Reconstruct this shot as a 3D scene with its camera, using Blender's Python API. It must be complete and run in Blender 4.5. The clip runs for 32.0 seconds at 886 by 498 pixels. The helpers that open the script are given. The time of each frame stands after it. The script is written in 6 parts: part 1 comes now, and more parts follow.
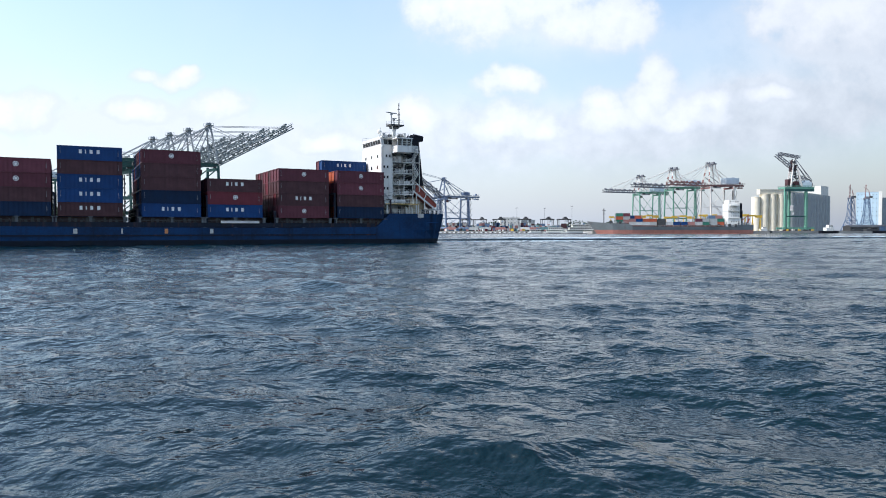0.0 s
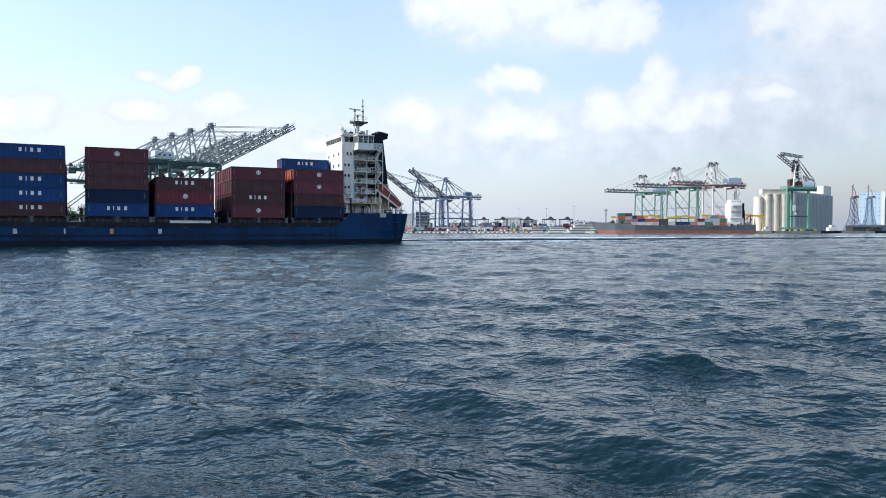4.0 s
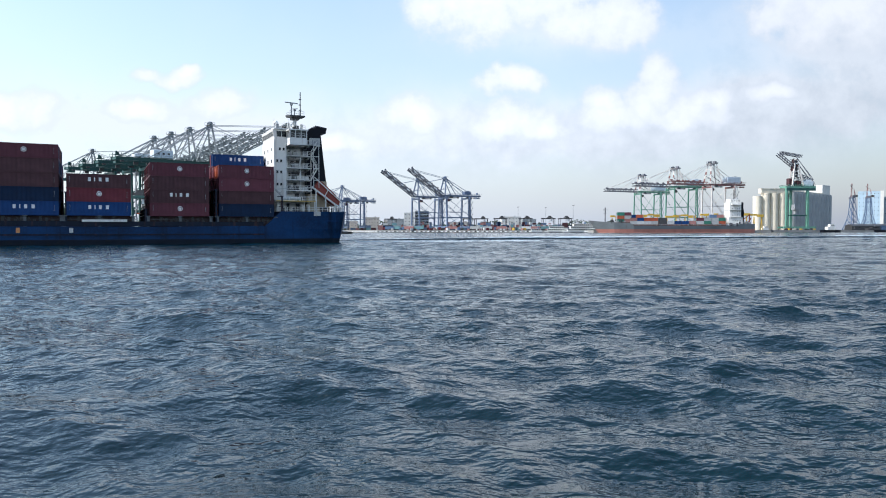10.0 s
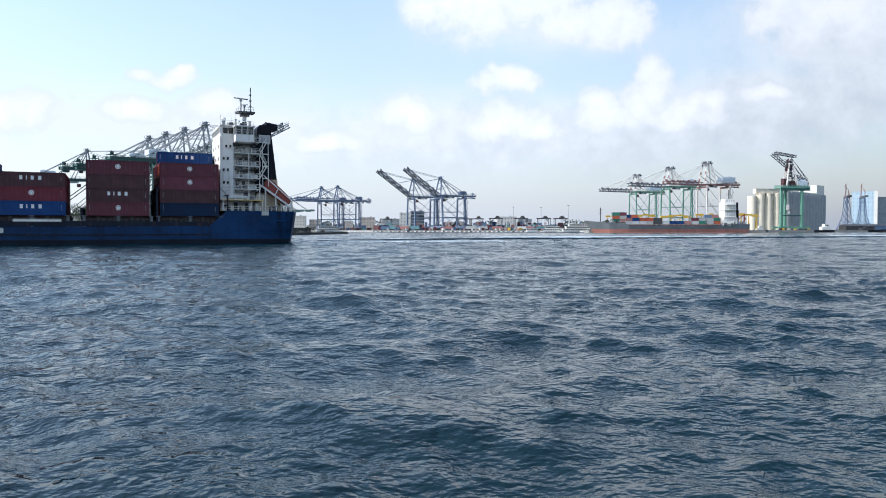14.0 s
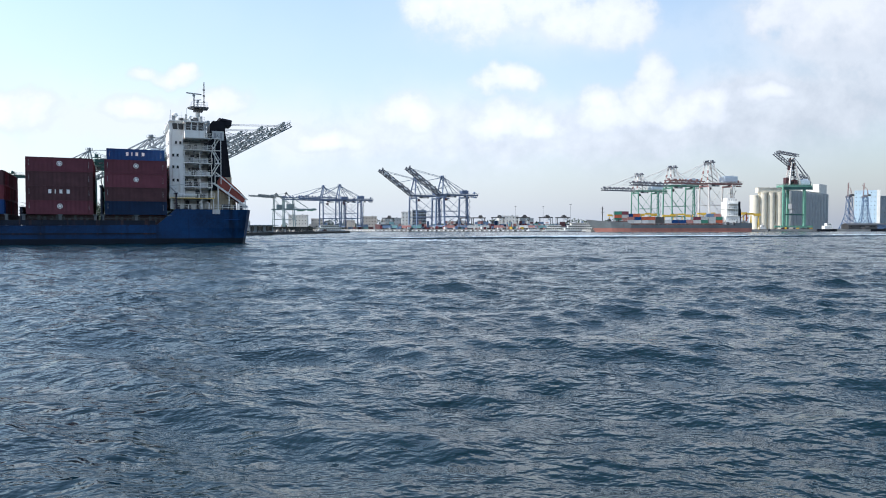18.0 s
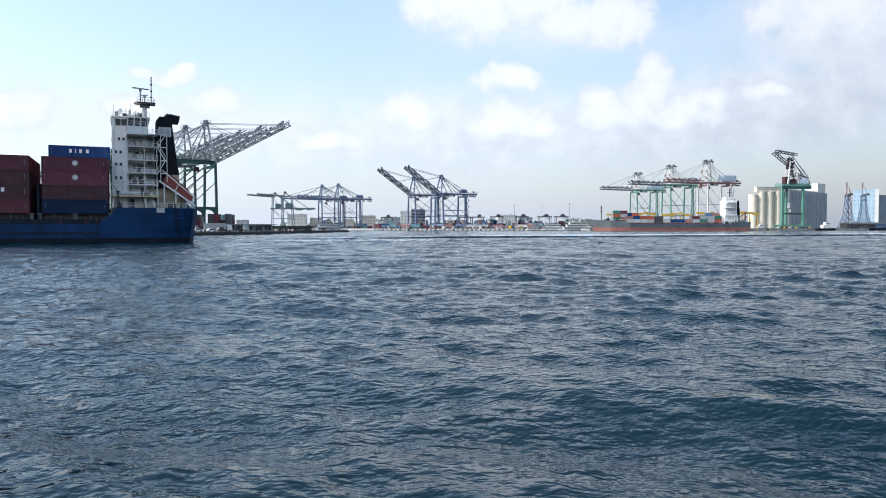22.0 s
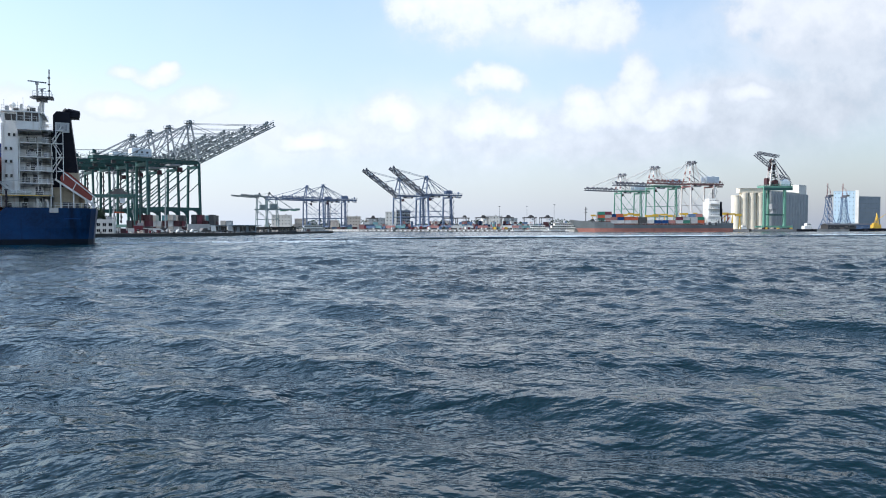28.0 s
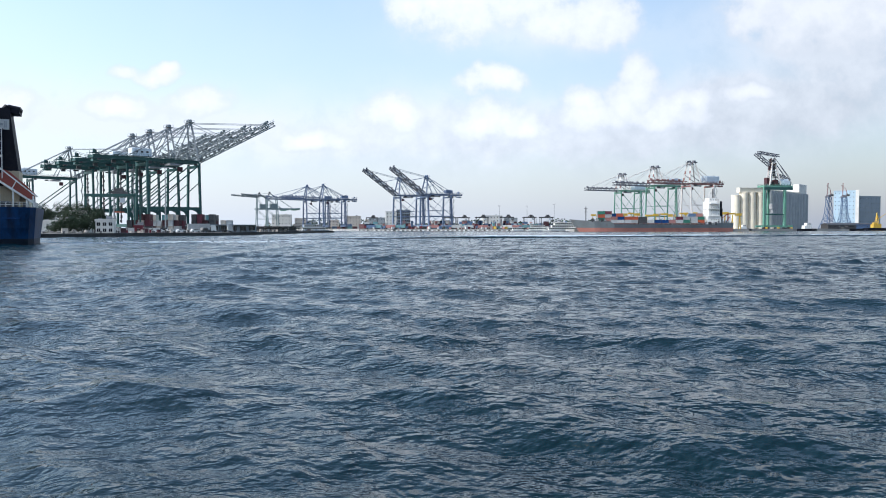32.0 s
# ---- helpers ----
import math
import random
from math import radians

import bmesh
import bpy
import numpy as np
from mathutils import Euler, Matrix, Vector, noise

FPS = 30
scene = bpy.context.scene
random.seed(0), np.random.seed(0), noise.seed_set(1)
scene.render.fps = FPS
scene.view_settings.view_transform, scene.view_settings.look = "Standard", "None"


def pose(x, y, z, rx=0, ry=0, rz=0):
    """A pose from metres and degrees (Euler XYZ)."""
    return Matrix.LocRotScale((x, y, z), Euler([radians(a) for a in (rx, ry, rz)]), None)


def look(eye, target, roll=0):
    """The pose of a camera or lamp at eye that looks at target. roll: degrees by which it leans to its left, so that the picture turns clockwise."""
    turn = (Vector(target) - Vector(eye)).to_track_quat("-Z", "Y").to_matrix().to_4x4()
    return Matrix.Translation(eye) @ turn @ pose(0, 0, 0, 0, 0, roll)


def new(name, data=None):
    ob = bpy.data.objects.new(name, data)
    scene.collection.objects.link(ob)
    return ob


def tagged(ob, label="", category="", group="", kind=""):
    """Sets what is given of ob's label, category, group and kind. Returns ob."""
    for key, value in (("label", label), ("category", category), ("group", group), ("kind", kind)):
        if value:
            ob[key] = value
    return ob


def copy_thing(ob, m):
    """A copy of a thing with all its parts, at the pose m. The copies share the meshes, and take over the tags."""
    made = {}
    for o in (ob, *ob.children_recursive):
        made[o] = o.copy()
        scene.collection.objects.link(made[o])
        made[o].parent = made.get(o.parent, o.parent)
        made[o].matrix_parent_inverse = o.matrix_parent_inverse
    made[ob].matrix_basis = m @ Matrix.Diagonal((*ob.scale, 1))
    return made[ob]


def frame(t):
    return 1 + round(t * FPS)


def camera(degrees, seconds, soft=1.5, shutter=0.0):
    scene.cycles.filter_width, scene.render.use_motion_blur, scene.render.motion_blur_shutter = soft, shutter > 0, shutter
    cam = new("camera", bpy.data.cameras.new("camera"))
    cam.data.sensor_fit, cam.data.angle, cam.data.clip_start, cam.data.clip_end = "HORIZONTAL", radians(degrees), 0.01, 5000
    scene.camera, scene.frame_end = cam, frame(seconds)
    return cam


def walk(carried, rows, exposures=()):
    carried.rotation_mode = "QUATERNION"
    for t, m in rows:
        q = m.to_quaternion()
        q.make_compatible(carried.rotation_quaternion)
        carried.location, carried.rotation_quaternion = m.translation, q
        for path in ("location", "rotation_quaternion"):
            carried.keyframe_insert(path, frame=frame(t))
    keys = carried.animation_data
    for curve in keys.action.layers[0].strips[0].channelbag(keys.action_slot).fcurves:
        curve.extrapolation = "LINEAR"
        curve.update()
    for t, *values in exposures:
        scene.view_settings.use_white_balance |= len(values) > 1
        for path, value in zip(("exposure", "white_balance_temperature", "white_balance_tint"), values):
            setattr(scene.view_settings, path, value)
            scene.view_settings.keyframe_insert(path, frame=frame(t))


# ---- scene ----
CAM_H = 3.32
TILT = 1.566

# seconds, turn to the right, nod downwards (degrees)
SWAY = [(0, -.20, -.067), (.5, -.33, -.067), (1, -.37, -.067), (1.5, -.345, -.067), (2, -.335, -.067), (3, -.345, -.067), (3.5, -.352, -.067),
        (5.5, -.372, -.067), (7, -.374, -.067), (8.5, -.368, -.06), (9, -.34, -.034), (9.5, -.32, -.01), (10, -.295, 0), (10.5, -.288, -.02),
        (11, -.276, -.055), (11.5, -.272, -.062), (12, -.23, -.05), (12.5, -.08, -.01), (13, 0, 0), (13.5, .035, 0), (14, .06, 0), (14.5, .07, .005),
        (16.5, .22, .055), (17, .39, .02), (17.5, .25, .02), (18, -.09, .075), (18.5, -.13, .13), (19, -.135, .139), (20, -.135, .139), (20.5, -.12, .139),
        (21, -.065, .139), (21.5, -.01, .139), (22.5, .005, .139), (23, .07, .139), (23.5, .23, .139), (24, .455, .136), (24.5, .58, .136), (25, .62, .137),
        (25.5, .66, .133), (27.5, 1.165, .07), (28, 1.178, .067), (29, 1.195, .07), (30, 1.2, .072), (31, 1.175, .074), (32, 1.17, .1)]

cam = camera(63.17, 32.0, soft=1.0)
walk(cam, [(t, pose(0, 0, CAM_H, 90 - TILT - nod, 0, -turn)) for t, turn, nod in SWAY], exposures=[(0, .5, 6050, 10), (32, .5, 6050, 10)])

# ---- sky and sun ----
SUN_EL, SUN_AZ = radians(44), radians(-104)      # azimuth from +Y towards +X
world = bpy.data.worlds.new("world")
scene.world = world
world.use_nodes = True


def calc(tree, op, a, b=0.0, c=0.0, clamp=False):
    n = tree.nodes.new("ShaderNodeMath")
    n.operation, n.use_clamp = op, clamp
    for i, v in enumerate((a, b, c)):
        if isinstance(v, (int, float)):
            n.inputs[i].default_value = v
        else:
            tree.links.new(v, n.inputs[i])
    return n.outputs[0]


def blend(tree, f, a, b):
    n = tree.nodes.new("ShaderNodeMix")
    n.data_type = "RGBA"
    for i, v in ((0, f), (6, a), (7, b)):
        if isinstance(v, (int, float)):
            n.inputs[i].default_value = v
        elif isinstance(v, tuple):
            n.inputs[i].default_value = (*v, 1)
        else:
            tree.links.new(v, n.inputs[i])
    return n.outputs[2]


def fractal(tree, vector, scale, detail=4.0, rough=0.55):
    n = tree.nodes.new("ShaderNodeTexNoise")
    n.inputs["Scale"].default_value, n.inputs["Detail"].default_value, n.inputs["Roughness"].default_value = scale, detail, rough
    tree.links.new(vector, n.inputs["Vector"])
    return n


def make_sky():
    tree = world.node_tree
    tree.nodes.clear()
    out = tree.nodes.new("ShaderNodeOutputWorld")
    sky = tree.nodes.new("ShaderNodeTexSky")
    sky.sky_type, sky.sun_disc = "NISHITA", False
    sky.sun_elevation, sky.sun_rotation = SUN_EL, SUN_AZ
    sky.air_density, sky.dust_density, sky.ozone_density = 1.4, 0.8, 1.6
    co = tree.nodes.new("ShaderNodeTexCoord")
    sep = tree.nodes.new("ShaderNodeSeparateXYZ")
    tree.links.new(co.outputs["Generated"], sep.inputs[0])
    depth = calc(tree, "MAXIMUM", calc(tree, "ABSOLUTE", sep.outputs[1]), 0.12)
    u = calc(tree, "DIVIDE", sep.outputs[0], depth)
    v = calc(tree, "DIVIDE", sep.outputs[2], depth)
    flat = tree.nodes.new("ShaderNodeCombineXYZ")
    tree.links.new(u, flat.inputs[0])
    tree.links.new(v, flat.inputs[1])
    tree.links.new(calc(tree, "MULTIPLY", sep.outputs[1], 0.3), flat.inputs[2])
    wob = fractal(tree, flat.outputs[0], 11.0, 3.0, 0.55)
    puff = fractal(tree, flat.outputs[0], 19.0, 8.0, 0.62)
    fine = fractal(tree, flat.outputs[0], 5.0, 4.0, 0.5)
    wx = calc(tree, "MULTIPLY_ADD", calc(tree, "SUBTRACT", wob.outputs[0], 0.5), 0.075, u)
    wsep = tree.nodes.new("ShaderNodeSeparateColor")
    tree.links.new(wob.outputs[1], wsep.inputs[0])
    wy = calc(tree, "MULTIPLY_ADD", calc(tree, "SUBTRACT", wsep.outputs[1], 0.5), 0.06, v)

    def reach(cu, cv, ru, rv):
        """Squared distance from a heap's middle in its own half widths; flatter below."""
        a = calc(tree, "MULTIPLY", calc(tree, "SUBTRACT", wx, cu), 1 / ru)
        rise = calc(tree, "MULTIPLY", calc(tree, "SUBTRACT", wy, cv), 1 / rv)
        b = calc(tree, "MAXIMUM", rise, calc(tree, "MULTIPLY", rise, -1.25))
        return calc(tree, "MULTIPLY_ADD", a, a, calc(tree, "MULTIPLY", b, b))

    # soft grey banks: place across, height, half width, half height, weight
    banks = [(.34, .135, .16, .050, .95), (.47, .165, .12, .045, .95), (.20, .125, .10, .04, .8), (.06, .125, .11, .05, 1.0), (-.06, .13, .10, .05, .9), (-.22, .12, .10, .045, .95), (-.36, .15, .10, .035, 1.0),
             (-.52, .15, .12, .05, 1.0), (.62, .20, .10, .08, .9), (.15, .268, .15, .040, .85), (.52, .255, .14, .04, .85), (.42, .195, .08, .025, .6), (.40, .30, .04, .03, .35)]
    soft = None
    for cu, cv, ru, rv, wt in banks:
        g = calc(tree, "MULTIPLY", calc(tree, "EXPONENT", calc(tree, "MULTIPLY", reach(cu, cv, ru, rv), -0.9)), wt)
        soft = g if soft is None else calc(tree, "ADD", soft, g)
    soft = calc(tree, "MULTIPLY", soft, calc(tree, "MULTIPLY_ADD", puff.outputs[0], 1.0, 0.42), clamp=True)
    # bright heaps with firm edges: place across, height, half width, half height
    heaps = [(.035, .312, .075, .068), (.105, .335, .085, .065), (.238, .285, .058, .042), (.185, .285, .05, .034), (.515, .308, .09, .060), (.60, .32, .13, .075), (.445, .295, .035, .024), (.48, .318, .06, .045), (.565, .298, .075, .05),
             (.085, .197, .042, .022), (.115, .200, .024, .018), (.092, .150, .046, .026), (.120, .138, .045, .022), (.065, .135, .035, .022), (-.062, .158, .036, .026), (-.03, .145, .03, .022),
             (.298, .196, .030, .040), (.275, .172, .032, .032), (.368, .178, .018, .020), (.214, .172, .028, .020), (.225, .150, .05, .024), (.33, .160, .05, .022), (.44, .180, .045, .014),
             (-.385, .212, .038, .014), (-.365, .220, .020, .011), (-.315, .170, .045, .020), (-.43, .165, .05, .018), (-.60, .16, .07, .03), (-.16, .125, .05, .016)]
    solid = None
    for h in heaps:
        f = calc(tree, "SUBTRACT", 1.0, reach(*h))
        solid = f if solid is None else calc(tree, "SMOOTH_MAX", solid, f, 0.35)
    body = calc(tree, "MULTIPLY_ADD", calc(tree, "SUBTRACT", puff.outputs[0], 0.5), 3.7, calc(tree, "MAXIMUM", solid, -3.0))
    ramp = tree.nodes.new("ShaderNodeMapRange")
    ramp.interpolation_type = "SMOOTHSTEP"
    tree.links.new(body, ramp.inputs[0])
    ramp.inputs[1].default_value, ramp.inputs[2].default_value = -0.95, 0.5
    # thin scattered veils over the rest of the sky
    high = tree.nodes.new("ShaderNodeMapRange")
    high.interpolation_type = "SMOOTHSTEP"
    tree.links.new(fine.outputs[0], high.inputs[0])
    high.inputs[1].default_value, high.inputs[2].default_value = 0.42, 0.75
    thin = calc(tree, "MAXIMUM", calc(tree, "MULTIPLY", soft, 0.9), calc(tree, "MULTIPLY", high.outputs[0], 0.12), clamp=True)
    # milky air, thick above the horizon, paler towards the sun
    milk = calc(tree, "EXPONENT", calc(tree, "MULTIPLY", calc(tree, "MAXIMUM", v, 0.0), -4.6))
    base = tree.nodes.new("ShaderNodeVectorMath")
    base.operation = "SCALE"
    tree.links.new(sky.outputs[0], base.inputs[0])
    base.inputs[3].default_value = SKY
    left = calc(tree, "MULTIPLY_ADD", u, -0.8, 0.5, clamp=True)
    haze_col = blend(tree, left, (.352, .38, .44), (.615, .66, .72))
    hazed = blend(tree, calc(tree, "MULTIPLY_ADD", milk, 0.86, 0.13, clamp=True), base.outputs[0], haze_col)
    shade = calc(tree, "MULTIPLY_ADD", calc(tree, "SUBTRACT", puff.outputs[0], 0.5), 1.6, calc(tree, "MULTIPLY_ADD", v, 2.6, 0.28), clamp=True)
    shade = calc(tree, "ADD", shade, calc(tree, "MULTIPLY", left, 0.5), clamp=True)
    cloud_col = blend(tree, shade, (.40, .435, .495), (.66, .685, .725))
    lit = calc(tree, "MULTIPLY_ADD", body, 0.5, 0.35, clamp=True)
    heap_col = blend(tree, lit, (.56, .60, .66), (.76, .775, .80))
    cover = blend(tree, ramp.outputs[0], blend(tree, thin, hazed, cloud_col), heap_col)
    # dimmer away from the sun
    dim = tree.nodes.new("ShaderNodeVectorMath")
    dim.operation = "SCALE"
    tree.links.new(cover, dim.inputs[0])
    tree.links.new(calc(tree, "SUBTRACT", 1.0, calc(tree, "MULTIPLY", calc(tree, "MULTIPLY_ADD", u, 2.2, -0.2, clamp=True), 0.14)), dim.inputs[3])
    bg = tree.nodes.new("ShaderNodeBackground")
    tree.links.new(dim.outputs[0], bg.inputs[0])
    bg.inputs[1].default_value = 1.0
    tree.links.new(bg.outputs[0], out.inputs[0])


SKY = 0.165
make_sky()
lamp = bpy.data.lights.new("sun", "SUN")
lamp.energy, lamp.angle, lamp.color = 3.6, radians(0.6), (1, .95, .87)
sun = new("sun", lamp)
_d = Vector((math.sin(SUN_AZ) * math.cos(SUN_EL), math.cos(SUN_AZ) * math.cos(SUN_EL), math.sin(SUN_EL)))
sun.matrix_basis = look(_d * 100, (0, 0, 0))


# ---- materials ----
def surface(name, colour, rough=0.6, metal=0.0, vary=0.18, scale=0.6, dirt=None, dirt_amount=0.35, bump=0.15, streak=False, spec=0.5, random_tint=0.0):
    """A painted, rusty or stony surface: two scales of colour change, streaks or blotches of dirt, fine relief."""
    m = bpy.data.materials.new(name)
    m.use_nodes = True
    t = m.node_tree
    b = t.nodes["Principled BSDF"]
    co = t.nodes.new("ShaderNodeTexCoord")
    vec = co.outputs["Object"]
    big = fractal(t, vec, scale, 3.0, 0.6)
    small = fractal(t, vec, scale * 14, 4.0, 0.65)
    mix = calc(t, "MULTIPLY_ADD", calc(t, "SUBTRACT", small.outputs[0], 0.5), 0.6, big.outputs[0])
    lo = tuple(c * (1 - vary) for c in colour)
    hi = tuple(min(1, c * (1 + vary)) for c in colour)
    col = blend(t, calc(t, "MULTIPLY_ADD", calc(t, "SUBTRACT", mix, 0.5), 2.2, 0.5, clamp=True), lo, hi)
    if dirt:
        sv = vec
        if streak:
            mp = t.nodes.new("ShaderNodeMapping")
            mp.inputs["Scale"].default_value = (1.6, 1.6, 0.09)
            t.links.new(vec, mp.inputs[0])
            sv = mp.outputs[0]
        dn = fractal(t, sv, scale * 2.2, 5.0, 0.65)
        mr = t.nodes.new("ShaderNodeMapRange")
        mr.interpolation_type = "SMOOTHSTEP"
        t.links.new(dn.outputs[0], mr.inputs[0])
        mr.inputs[1].default_value, mr.inputs[2].default_value, mr.inputs[4].default_value = 0.5, 0.74, dirt_amount
        col = blend(t, mr.outputs[0], col, dirt)
    if random_tint:
        oi = t.nodes.new("ShaderNodeObjectInfo")
        hsv = t.nodes.new("ShaderNodeHueSaturation")
        t.links.new(calc(t, "MULTIPLY_ADD", oi.outputs["Random"], random_tint, 1 - random_tint / 2), hsv.inputs["Value"])
        t.links.new(col, hsv.inputs["Color"])
        col = hsv.outputs[0]
    t.links.new(col, b.inputs["Base Color"])
    t.links.new(calc(t, "MULTIPLY_ADD", small.outputs[0], 0.25, rough - 0.12, clamp=True), b.inputs["Roughness"])
    b.inputs["Metallic"].default_value = metal
    b.inputs["Specular IOR Level"].default_value = spec
    if bump:
        bp = t.nodes.new("ShaderNodeBump")
        bp.inputs["Strength"].default_value, bp.inputs["Distance"].default_value = bump, 0.05
        t.links.new(small.outputs[0], bp.inputs["Height"])
        t.links.new(bp.outputs[0], b.inputs["Normal"])
    return m


